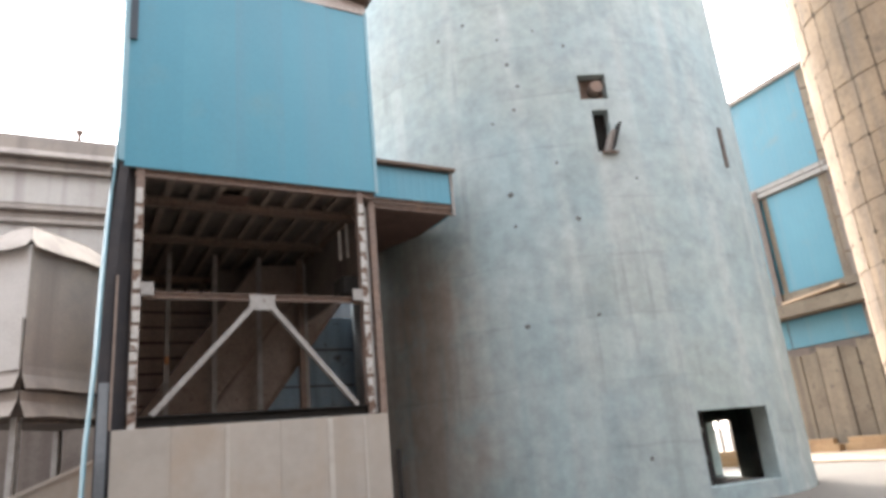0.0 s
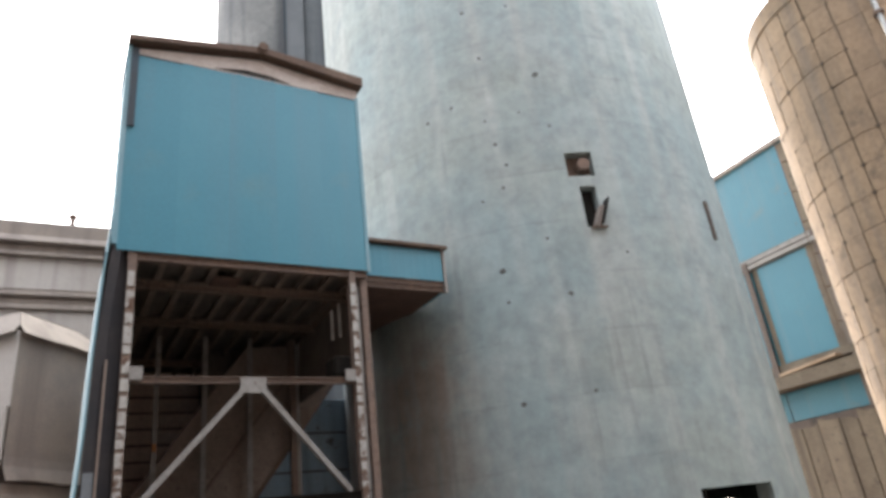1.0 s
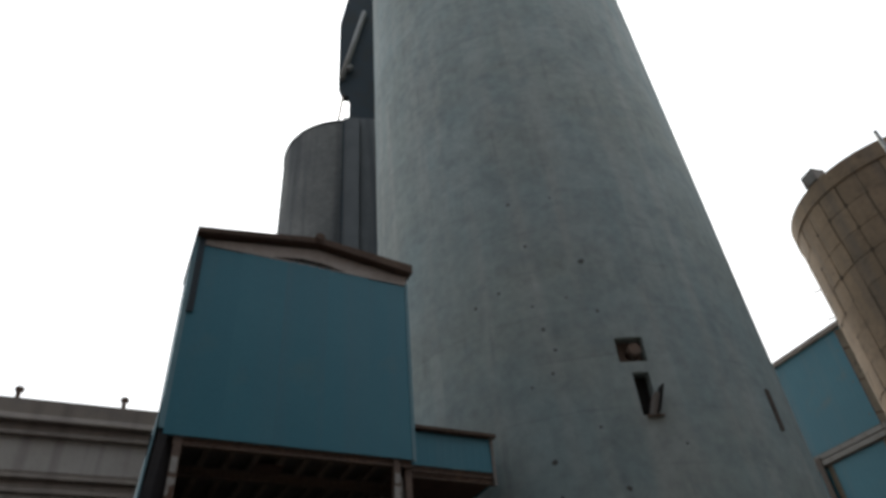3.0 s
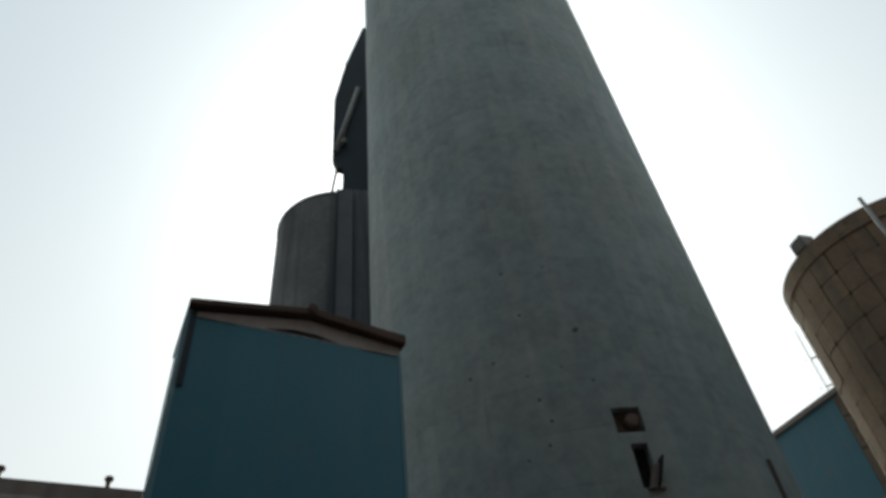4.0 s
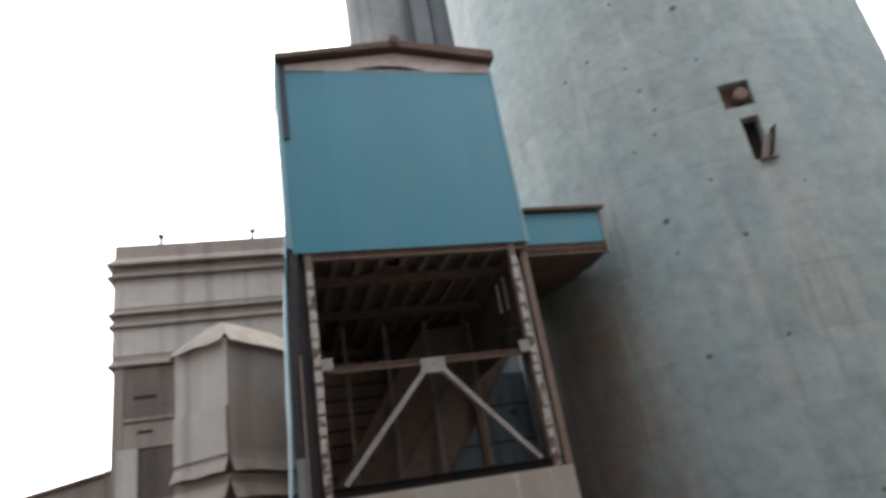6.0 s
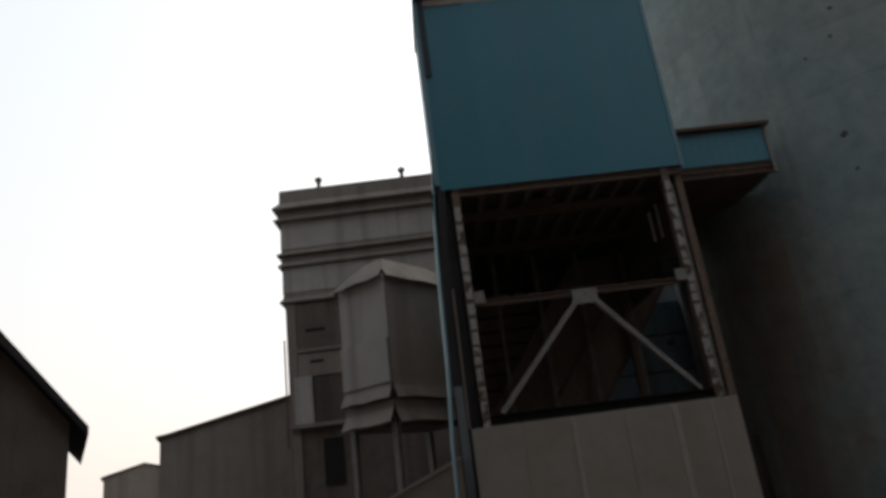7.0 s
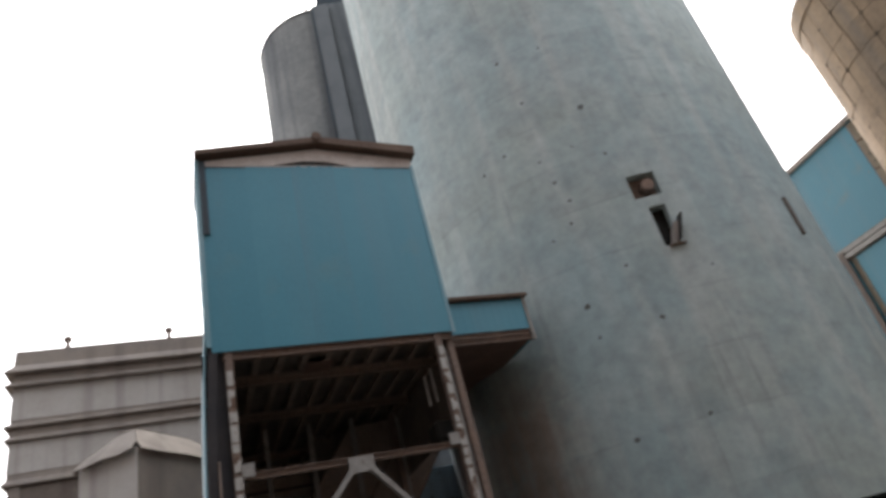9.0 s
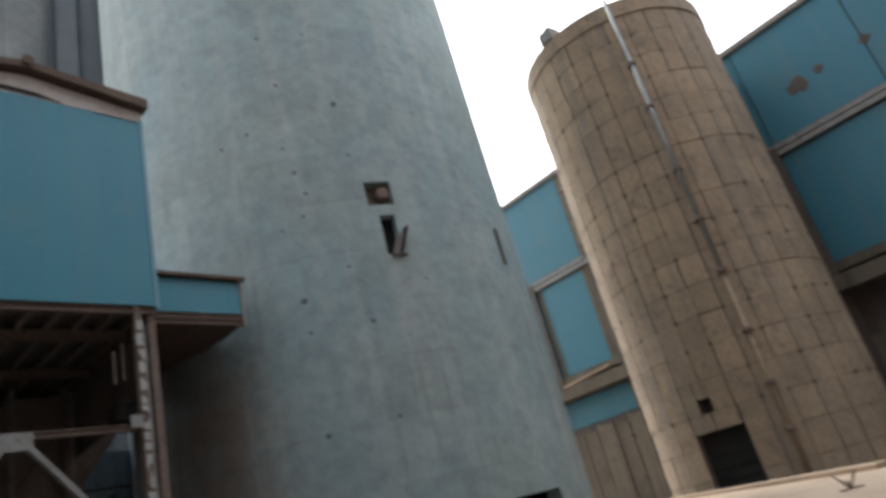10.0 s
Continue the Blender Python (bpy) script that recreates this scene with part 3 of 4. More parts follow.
part("gate_motor", box_mesh(4.35, 4.8, 0.9, 1.5, 5.2, 5.65, bevel=0.05), BLACK, tower, "dark gate drive")
part("motor_arm", bar((4.3, 1.2, 5.16), (TW + 0.02, 1.2, 5.16), 0.12, 0.08), RUST_STEEL, tower)
# roof with a low ridge, a pale gable board under it
part("gable_board", prism([(-0.1, TT - 0.02), (TW, TT - 0.02), (TW, TT + 0.24), (TW * 0.52, TT + 0.53), (-0.1, TT + 0.12)], 0.0, 0.02), PINK_FASCIA, tower, "dusty white gable board")
# solid black plate on the board paints the dark of the gap
part("gable_gap", prism([(1.5, TT + 0.02), (2.5, TT + 0.03), (3.3, TT + 0.01), (2.75, TT + 0.13), (2.2, TT + 0.15)], -0.012, -0.004), BLACK, tower, "black plate painting the shade of the gap where the sheet has sagged")
part("roof_sheet", prism([(-0.29, TT + 0.175), (TW * 0.52, TT + 0.6), (TW * 0.52, TT + 0.77), (-0.29, TT + 0.315)], -0.2, TB + 0.05), BROWN_ROOF, tower, "brown rusted roof sheet")
part("roof_sheet", prism([(TW * 0.52, TT + 0.6), (TW + 0.1, TT + 0.28), (TW + 0.1, TT + 0.53), (TW * 0.52, TT + 0.77)], -0.2, TB + 0.05), BROWN_ROOF, tower, "brown rusted roof sheet")
part("ridge_cap", tube((TW * 0.52, -0.25, TT + 0.77), (TW * 0.52, TB + 0.3, TT + 0.77), 0.12, 10), BROWN_ROOF, tower)
part("corner_channel", box_mesh(-0.2, -0.06, -0.05, -0.013, TT - 1.9, TT + 0.1), NAVY_SHEET, tower, "dark corner channel")
PIPE = ((7.5, -0.09), (6.2, -0.19), (5.0, -0.245), (3.9, -0.275), (0.0, -0.28))
part("downpipe", prism([(x, z) for z, x in PIPE] + [(x - 0.17, z) for z, x in PIPE[::-1]], 0.01, 0.13), DARK_ROOF, tower, "dark channel leaning out beside the corner")
part("corner_panel", box_mesh(-0.4, 0.02, 0.14, 0.17, 0, TZ), DARK_ROOF, tower, "dark sheet behind the corner channel")
for hx, h0, h1 in ((4.38, 6.02, 6.72), (4.56, 6.1, 6.9)):
    part("hanger", box_mesh(hx - 0.035, hx + 0.035, 0.98, 1.03, h0, h1, bevel=0.006), GREY_STEEL, tower, "pale hanger bar under the deck")
part("corner_angle", bar((-0.235, -0.01, 2.5), (-0.215, -0.01, 5.2), 0.06, 0.04), JOIST, tower)
part("channel_foot", box_mesh(-0.43, -0.27, -0.012, 0.006, 0, 3.3), CASING_SHEET, tower, "grey-blue foot of the corner channel")
part("deck_hatch", box_mesh(1.75, 2.35, 0.9, 1.5, TZ - 0.06, TZ - 0.03), RED_SOFFIT, tower, "rusty hatch plate hung under the deck")
part("rust_scale", box_mesh(1.22, 1.33, TD - 0.19, TD - 0.171, 4.4, 4.6, bevel=0.008), ORANGE_RUST, tower, "orange rust on a stud")

# ---- inclined conveyor and blue hopper house behind the tower ----
conv = thing("inclined_conveyor", "dusty brown inclined conveyor casing rising behind the tower", "conveyor", tower.matrix_world.copy())
part("casing", prism([(1.5, 0), (6.9, 7.2), (6.9, 8.9), (6.1, 8.9), (5.03, 7.28), (3.6, 7.2), (0.1, 2.4), (0.1, 0)], 5.7, 6.9), JOIST, conv)
part("flange", bar((1.85, 5.66, 0.55), (6.8, 5.66, 7.15), 0.1, 0.07), RUST_STEEL, conv)
part("flange", bar((0.6, 5.66, 0.8), (5.3, 5.66, 7.1), 0.08, 0.07), RUST_STEEL, conv)
house = thing("hopper_house", "small blue sheeted hopper house with dark laps", "house", tower.matrix_world.copy())
for k, (z0, z1) in enumerate(((0.0, 2.6), (2.66, 3.9), (3.96, 5.0), (5.06, 6.0))):
    part("wall_sheet", box_mesh(4.25, 7.0, 7.1 - 0.04 * (k % 2), 8.15, z0, z1), HOUSE_SHEET, house)
part("frame", box_mesh(4.3, 6.95, 7.14, 8.1, 0, 5.95), DARK_SHEET, house)
part("upper_sheet", box_mesh(2.6, 4.93, 7.02, 7.06, 5.85, 7.45), BROWN_SHEET, house, "dusty brown sheet over the house")

# ---- boundary wall of concrete panels before the tower ----
wall = thing("panel_wall", "low boundary wall of dusty grey concrete panels", "wall", pose(*at(-24.9, 12.55), 0, 0, 24))
for x0, x1 in ((0, 0.9), (0.902, 1.8), (1.802, 2.7), (2.702, 3.6), (3.602, 4.72)):
    part("panel", box_mesh(x0, x1, 0, 0.12, 0, 2.46, bevel=0.005), WALL_CONC, wall)
for x, w in ((1.8, 0.035), (3.6, 0.05), (4.25, 0.02)):
    part("seam_strip", box_mesh(x - w, x + w, -0.012, 0.001, 0.02, 2.44, bevel=0.003), SEAM_CONC, wall, "pale mortar strip over the joint")
tagged(new("marker_post", mesh_of("marker_post", box_mesh(-0.05, 0.05, -0.05, 0.05, 0, 1.8, m=pose(*at(-3.5, 13.6)), bevel=0.01), BLACK)),
       "thin black steel post beside the panel wall", "post")

# ---- gallery from the tower to the silo ----
gal = thing("conveyor_gallery", "short blue sheeted conveyor gallery with a brown soffit", "conveyor", pose(*at(-3.55, 15.0), 0, 0, 28))
GL = 1.92
part("side_sheet", sheet(-0.3, GL, 7.5, 8.3, y=0, pitch=0.2, depth=0.002), BLUE_SHEET, gal)


def to_silo(x0, x1, y0, z0, z1):
    """A plate that runs back until it meets the round wall of the silo."""
    bm = bmesh.new()
    g = gal.matrix_world
    front, rear_edge = [], []
    for k in range(9):
        x = x0 + (x1 - x0) * k / 8
        y = y0
        while y < 6 and ((g @ Vector((x, y, 0))) - MAIN.c).xy.length > MAIN.r - 0.02:
            y += 0.02
        front.append((x, y0))
        rear_edge.append((x, min(y, 4.2)))
    ring = front + rear_edge[::-1]
    lo = [bm.verts.new((x, y, z0)) for x, y in ring]
    hi = [bm.verts.new((x, y, z1)) for x, y in ring]
    n = len(ring)
    for i in range(8):
        bm.faces.new((lo[i], lo[n - 1 - i], lo[n - 2 - i], lo[i + 1]))
        bm.faces.new((hi[i], hi[i + 1], hi[n - 2 - i], hi[n - 1 - i]))
    for i in range(n):
        j = (i + 1) % n
        bm.faces.new((lo[i], lo[j], hi[j], hi[i]))
    bmesh.ops.recalc_face_normals(bm, faces=bm.faces)
    return bm


bpy.context.view_layer.update()
part("roof", to_silo(-0.3, GL + 0.12, -0.12, 8.34, 8.42), BROWN_ROOF, gal, "rusty roof plate")
part("end_sheet", box_mesh(GL - 0.02, GL, 0.02, 1.25, 7.25, 8.34), BLUE_SHEET, gal)
part("end_post", box_mesh(GL - 0.02, GL + 0.06, -0.03, 0.06, 7.2, 8.34), GREY_STEEL, gal)
for z in (7.42, 7.28):
    part("edge_beam", section((-0.3, 0.05, z), (GL, 0.05, z), 0.1, 0.12, 0.012), RUST_STEEL, gal)
part("soffit", to_silo(-0.3, GL - 0.03, 0.1, 7.27, 7.31), RED_SOFFIT, gal, "rusty brown soffit")
part("support_post", section((-0.46, -0.4, 0), (-0.46, -0.4, 7.35), 0.15, 0.15, 0.02), RUST_STEEL, gal, "dusty steel support post")

# ---- grey silo behind ----
GREY = Drum(-10.2, 31.0, 3.9)
GREY_TOP = 33.3
gsilo = thing("silo", "round grey concrete silo with dark rain streaks", "silo", Matrix.Translation(GREY.c))
part("shell", round_wall(GREY.r, 0.3, 0, GREY_TOP, wobble=0.015), GREY_CONC, gsilo)
part("roof", tube((0, 0, GREY_TOP), (0, 0, GREY_TOP + 0.2), GREY.r + 0.04, 96), GREY_CONC, gsilo)

# ---- head house of the bucket elevator on the grey silo ----
head = thing("elevator_head", "dark blue sheeted elevator head house with a sloping top", "elevator", Matrix.Translation(at(-9.0, 28.0)) @ pose(0, 0, 0, 0, 0, 9))
part("housing", prism([(-0.5, 33.9), (-0.5, 50.0), (-0.36, 50.4), (0.9, 56), (2.4, 56), (2.4, 33.9)], 0, 3), NAVY_SHEET, head)
part("side_housing", prism([(-0.5, 36.9), (-0.9, 37.0), (-1.2, 38.0), (-1.22, 44.9), (-0.5, 49.6)], 0, 0.5), NAVY_SHEET, head)
part("leg", bar((-1.2, 0.1, 34.0), (-0.85, 0.1, 37.2), 0.15, 0.15), RUST_STEEL, head)
part("trunking", box_mesh(-0.70, 0.15, -1.5, -0.6, 0, 33.05), CASING_SHEET, head, "grey-blue elevator trunking on the silo wall")
part("trunking", box_mesh(0.2, 2.2, -1.25, -0.4, 0, 33.3), CASING_SHEET, head, "grey-blue elevator trunking in shade")
part("trunking_angle", box_mesh(-0.8, -0.705, -1.55, -1.4, 0, 33.1), NAVY_SHEET, head, "dark corner angle")
part("spout", tube((-1.0, -0.16, 38.4), (0.5, -0.16, 46.2), 0.19), GALV, head, "pale inclined spout")
part("spout_joint", tube((-0.62, -0.3, 39.2), (-0.35, -0.3, 39.6), 0.17), GALV, head)


def ladder(drum, ang, z0, z1, owner):
    """A caged ladder up the drum's wall."""
    m = pose(0, 0, 0, 0, 0, ang) @ pose(drum.r + 0.25, 0, 0)
    for y in (-0.22, 0.22):
        part("stringer", box_mesh(-0.015, 0.015, y - 0.015, y + 0.015, z0, z1, m=m), RUST_STEEL, owner)
    for k in range(int((z1 - z0) / 1.4)):
        z = z0 + 0.6 + k * 1.4
        part("stay", box_mesh(-0.28, 0.0, -0.05, 0.05, z, z + 0.02, m=m), RUST_STEEL, owner)
        part("hoop", box_mesh(0.2, 0.23, -0.05, 0.05, z, z + 0.05, m=m), RUST_STEEL, owner)


ladder(GREY, math.degrees(math.atan2(0.18, -1)) - 3, 20, GREY_TOP + 0.8, gsilo)

# ---- beige silo of blocks ----
BEIGE = Drum(41.1, 30.0, 4.28)
BEIGE_TOP = 20.2
bsilo = thing("silo", "round beige concrete silo of weathered blocks in courses", "silo", Matrix.Translation(BEIGE.c))
bdoor = (*span(BEIGE, 36.0, 39.65), 0.0, 2.62)
bwin = (*span(BEIGE, 37.0, 37.95), 3.05, 3.75)
part("shell", round_wall(BEIGE.r - 0.04, 0.3, -0.1, BEIGE_TOP, [bdoor, bwin]), JOINT_CONC, bsilo, "dark joints between the blocks")
part("rim", round_wall(BEIGE.r + 0.04, 0.25, BEIGE_TOP - 0.68, BEIGE_TOP + 0.1), BEIGE_CONC, bsilo, "slightly wider concrete rim")
part("roof", tube((0, 0, BEIGE_TOP - 0.3), (0, 0, BEIGE_TOP - 0.1), BEIGE.r - 0.05, 64), BEIGE_CONC, bsilo)
leaf = part("door_leaf", box_mesh(-1.3, 1.3, 0.32, 0.38, 0, 2.62, m=on_wall(BEIGE, 37.85, 0)), BLACK, bsilo, "near-black door leaf set back")
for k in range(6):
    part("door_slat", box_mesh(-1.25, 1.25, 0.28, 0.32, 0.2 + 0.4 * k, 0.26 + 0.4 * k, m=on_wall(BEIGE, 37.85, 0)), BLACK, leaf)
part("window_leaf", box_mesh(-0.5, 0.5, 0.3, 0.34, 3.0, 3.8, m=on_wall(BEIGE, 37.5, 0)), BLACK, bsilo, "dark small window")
part("roof_box", box_mesh(-0.35, 0.35, -0.1, 0.6, BEIGE_TOP + 0.1, BEIGE_TOP + 0.75, m=on_wall(BEIGE, 36.3, 0), bevel=0.03), GREY_STEEL, bsilo, "grey box on the rim")
pm = on_wall(BEIGE, 42.45, 0, 0.2)
zb = EYE[2] + (BEIGE.near(42.4) - 0.2) * math.tan(radians(13.5))
riser = part("pipe", tube(pm @ Vector((0, 0, zb)), pm @ Vector((0, 0, BEIGE_TOP + 0.4)), 0.085), GALV, bsilo, "galvanised riser pipe")
part("pipe", tube(pm @ Vector((0, 0.1, 0)), pm @ Vector((0, 0.1, zb)), 0.075), BEIGE_CONC, bsilo, "dust-caked lower pipe")
for el in (31.0, 27.4, 22.0, 17.8, 13.5, 8.6, 4.5, 1.0):
    z = EYE[2] + (BEIGE.near(42.4) - 0.2) * math.tan(radians(el))
    part("pipe_clamp", box_mesh(-0.15, 0.15, -0.12, 0.2, z - 0.08, z + 0.08, m=pm, bevel=0.02), RUST_STEEL, riser, "rusty pipe clamp")
ladder(BEIGE, 148.0, 7, BEIGE_TOP - 1.4, bsilo)

# ---- blue plant building behind the beige silo ----
FN = 64.4
FP = 33.2
fm = Matrix.Translation(at(FN, FP)) @ pose(0, 0, 0, 0, 0, -FN)
plant = thing("plant_building", "long blue sheeted plant building over ribbed concrete walls", "building", fm)
X0, X1 = -28.0, 44.0
part("core", box_mesh(X0, X1, 0.4, 8, 0, 20.1), DARK_SHEET, plant)


def along(az):
    return FP * math.tan(radians(az - FN))


cuts = [X0, along(27.45), along(33.4), along(41), along(49.8), along(58.5), 8.0, 20.0, 32.0, X1]
for z0, z1 in ((14.62, 20.1), (8.35, 13.85), (5.35, 6.85)):
    row_cuts = cuts if z0 < 14 else cuts[:1] + cuts[2:]
    for a0, a1 in zip(row_cuts, row_cuts[1:]):
        if z0 < 6 and a1 > along(45):
            continue  # bare concrete below the second floor here
        part("panel", sheet(a0 + 0.03, a1 - 0.03, z0, z1, y=0.2, pitch=0.3, depth=0.004), PLANT_SHEET, plant)
for z0, z1, o in ((13.95, 14.2, 0.0), (14.3, 14.55, 0.08), (6.95, 7.62, -0.7), (7.9, 8.3, 0.05)):
    part("floor_band", box_mesh(X0, X1, o, 0.4, z0, z1), SLAB_CONC if z0 < 8 else GREY_STEEL, plant, "dusty grey floor beam")
part("parapet", box_mesh(X0 - 0.1, X1, 0.02, 8.1, 20.1, 20.4), GREY_SHEET, plant)
for az, z0 in ((27.5, 7.6), (49.6, 0.0)):
    part("column", section((along(az), 0.1, z0), (along(az), 0.1, 14.4), 0.34, 0.3, 0.04), DARK_SHEET, plant, "rusty steel column")
for az0, az1, z0, z1 in ((27.75, 28.1, 8.32, 13.9), (31.9, 32.7, 8.32, 13.9), (32.3, 33.0, 14.58, 20.0)):
    part("dusty_margin", box_mesh(along(az0), along(az1), 0.175, 0.199, z0, z1), SLAB_CONC, plant, "dust-caked margin of the sheet")
part("walkway_plate", bar((along(28.2), -0.5, 7.66), (along(32.2), -0.5, 7.9), 0.5, 0.14), BEIGE_SLAB, plant, "dusty slanting plate between the floors")
part("edge_rust", box_mesh(along(32.6), along(33.4), 0.08, 0.2, 5.3, 14.6), BROWN_SHEET, plant, "rusty brown cover strip")
part("stair_shaft", box_mesh(along(48.2), along(49.3), -1.2, 0.4, 0, 18.5), BEIGE_CONC, plant, "weathered concrete shaft")
for az, el, s in ((53.2, 24.0, 0.55), (55.0, 24.3, 0.25), (58.7, 24.6, 0.3)):
    bm = blob(s)
    bmesh.ops.translate(bm, vec=(along(az), 0.185, EYE[2] + FP / math.cos(radians(az - FN)) * math.tan(radians(el))), verts=bm.verts)
    part("torn_patch", bm, DARK_SHEET, plant, "dark rusted hole in the sheet")
part("lower_wall", box_mesh(X0, X1, 0.14, 0.4, 0, 5.3), DARK_SHEET, plant, "dark wall behind the slabs")
x = X0
while x < X1 - 1.5:
    w = random.uniform(0.95, 1.25)
    top, lean = random.uniform(4.75, 5.25), random.uniform(-0.1, 0.1)
    part("wall_slab", prism([(x + 0.03, 0), (x + w - 0.03, 0), (x + w - 0.03 + lean * 0.2, top + lean), (x + w * 0.55, top + random.uniform(-0.1, 0.08)), (x + 0.04, top - lean)], random.uniform(0.0, 0.06), 0.13), SLAB_CONC, plant)
    x += w

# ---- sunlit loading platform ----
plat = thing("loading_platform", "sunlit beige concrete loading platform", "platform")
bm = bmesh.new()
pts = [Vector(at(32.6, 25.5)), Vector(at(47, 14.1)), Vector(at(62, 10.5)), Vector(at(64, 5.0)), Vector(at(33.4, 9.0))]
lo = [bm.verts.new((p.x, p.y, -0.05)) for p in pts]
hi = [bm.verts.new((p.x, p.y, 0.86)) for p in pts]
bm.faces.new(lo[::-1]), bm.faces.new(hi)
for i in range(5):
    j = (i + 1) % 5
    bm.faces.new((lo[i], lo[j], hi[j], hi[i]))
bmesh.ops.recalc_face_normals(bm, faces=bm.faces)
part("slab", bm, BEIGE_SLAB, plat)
part("kerb", bar(pts[0] + Vector((0, 0, 0.86)), pts[1] + Vector((0, 0, 0.88)), 0.3, 0.16), BEIGE_SLAB, plat, "worn beige kerb")

# baulks along the plant wall's foot; pale slabs before them paint the sunlit ground
paving = thing("paving", "pale beige slabs painting the sunlit ground between the silo and the plant wall", "paving", kind="structure")
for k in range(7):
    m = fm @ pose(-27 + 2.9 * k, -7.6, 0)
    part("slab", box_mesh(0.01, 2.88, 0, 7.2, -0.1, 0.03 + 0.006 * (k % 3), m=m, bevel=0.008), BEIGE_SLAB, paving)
for k in range(5):
    b = thing("timber_baulk", "sunlit rough brown timber baulk lying along the wall foot", "timber", fm @ pose(-26.4 + 3.7 * k, -1.0 + 0.2 * (k % 2), 0.04, 0, 0, random.uniform(-2, 2)), group="timber baulks")
    part("beam", box_mesh(0, 3.6, 0, 0.4, 0.0, 0.34, bevel=0.02), BEIGE_TIMBER, b)
    part("upper_beam", box_mesh(0.2, 3.3, 0.06, 0.4, 0.345, 0.62, bevel=0.02), BEIGE_TIMBER, b)

# bent scrap lying on the platform
scrap = thing("scrap_metal", "small heap of bent rusty scrap bars", "scrap", Matrix.Translation(at(44.5, 10.6, 0.87)))
for k in range(7):
    a = 2 * math.pi * k / 7 + 0.3
    part("bar", bar((0, 0, 0.03), (0.16 * math.cos(a), 0.16 * math.sin(a), 0.03 + 0.1 * (k % 3)), 0.03, 0.02), RUST_STEEL, scrap)

# ---- grey mill building ----
MP, MN = 32.0, -26.0
mm = Matrix.Translation(at(MN, MP)) @ pose(0, 0, 0, 0, 0, -MN)
mill = thing("mill_building", "tall dusty grey mill building with flared cladding bands", "building", mm)
ML, MR = -7.6, 14.0


def flare(z0, z1, out, lip=0.12):
    """A band of sheeting that kicks outwards at its foot, round the front and both ends."""
    bm = bmesh.new()
    rings = []
    for z, o in ((z1, 0.0), (z0 + (z1 - z0) * 0.35, 0.02), (z0, out), (z0 - lip, out), (z0 - lip, 0.0)):
        rings.append([bm.verts.new(v) for v in ((ML - o, 9 + o, z), (ML - o, -o, z), (MR + o, -o, z), (MR + o, 9 + o, z))])
    for a, b in zip(rings, rings[1:]):
        for i in range(4):
            j = (i + 1) % 4
            bm.faces.new((a[i], b[i], b[j], a[j]))
    bmesh.ops.recalc_face_normals(bm, faces=bm.faces)
    return bm


part("body", box_mesh(ML + 0.05, MR, 0.05, 9, 0, 16.2), BROWN_SHEET, mill, "brown dusty body")
for z0, z1, out, mat in ((15.66, 16.66, 0.33, GREY_SHEET), (15.04, 15.56, 0.29, GREY_SHEET), (13.57, 14.95, 0.03, LIGHT_SHEET), (13.22, 13.6, 0.22, GREY_SHEET),
                         (12.64, 13.12, 0.18, GREY_SHEET), (11.3, 12.54, 0.03, LIGHT_SHEET), (10.8, 11.32, 0.17, GREY_SHEET)):
    part("cladding_band", flare(z0, z1, out, 0.07), mat, mill)
part("roof", box_mesh(ML, MR, 0, 9, 16.6, 16.7), GREY_SHEET, mill)
part("corner_pier", box_mesh(ML + 0.12, ML + 0.52, -0.06, 0.05, 0, 10.72), GREY_SHEET, mill, "grey corner pier")
part("ledge", box_mesh(ML + 0.55, ML + 5, -0.12, 0.05, 8.25, 8.4), GREY_SHEET, mill)
part("louvre", box_mesh(ML + 0.95, ML + 1.9, -0.03, 0.05, 9.2, 9.36), BLACK, mill, "dark louvre")
part("louvre", box_mesh(ML + 1.1, ML + 1.75, -0.03, 0.05, 7.7, 7.84), BLACK, mill, "dark louvre")
part("wall_panel", box_mesh(ML + 0.53, ML + 5, -0.025, 0.05, 7.1, 8.2), GREY_SHEET, mill)
part("wall_panel", box_mesh(ML + 0.53, ML + 5, -0.02, 0.05, 8.45, 10.6), BROWN_SHEET, mill)
part("door_recess", box_mesh(ML + 1.2, ML + 4.5, -0.02, 0.05, 4.95, 6.97), DARK_SHEET, mill, "dark opening")
part("light_panel", box_mesh(ML + 0.3, ML + 1.16, -0.09, 0.05, 4.95, 7.1), LIGHT_SHEET, mill, "pale wall panel")
part("ledge", box_mesh(ML + 0.1, ML + 6, -0.3, 0.05, 4.75, 4.92), GREY_SHEET, mill)
part("lower_door", box_mesh(ML + 1.5, ML + 2.4, -0.02, 0.05, 2.2, 4.2), BLACK, mill, "dark doorway")
part("drain_pipe", tube((ML - 0.14, 0.3, 4.0), (ML - 0.14, 0.3, 9.0), 0.04), RUST_STEEL, mill)
for az in (-35.9, -28.25):
    x = MP * math.tan(radians(az - MN))
    v = thing("roof_vent", "small mushroom vent on the mill roof", "vent", mm @ pose(x, 0.3, 16.7), group="roof vents")
    part("stem", tube((0, 0, 0), (0, 0, 0.42), 0.1), RUST_STEEL, v)
    bm = bmesh.new()
    bmesh.ops.create_uvsphere(bm, u_segments=14, v_segments=8, radius=0.2, matrix=pose(0, 0, 0.52) @ Matrix.Diagonal((1, 1, 0.8, 1)))
    part("cap", bm, RUST_STEEL, v)

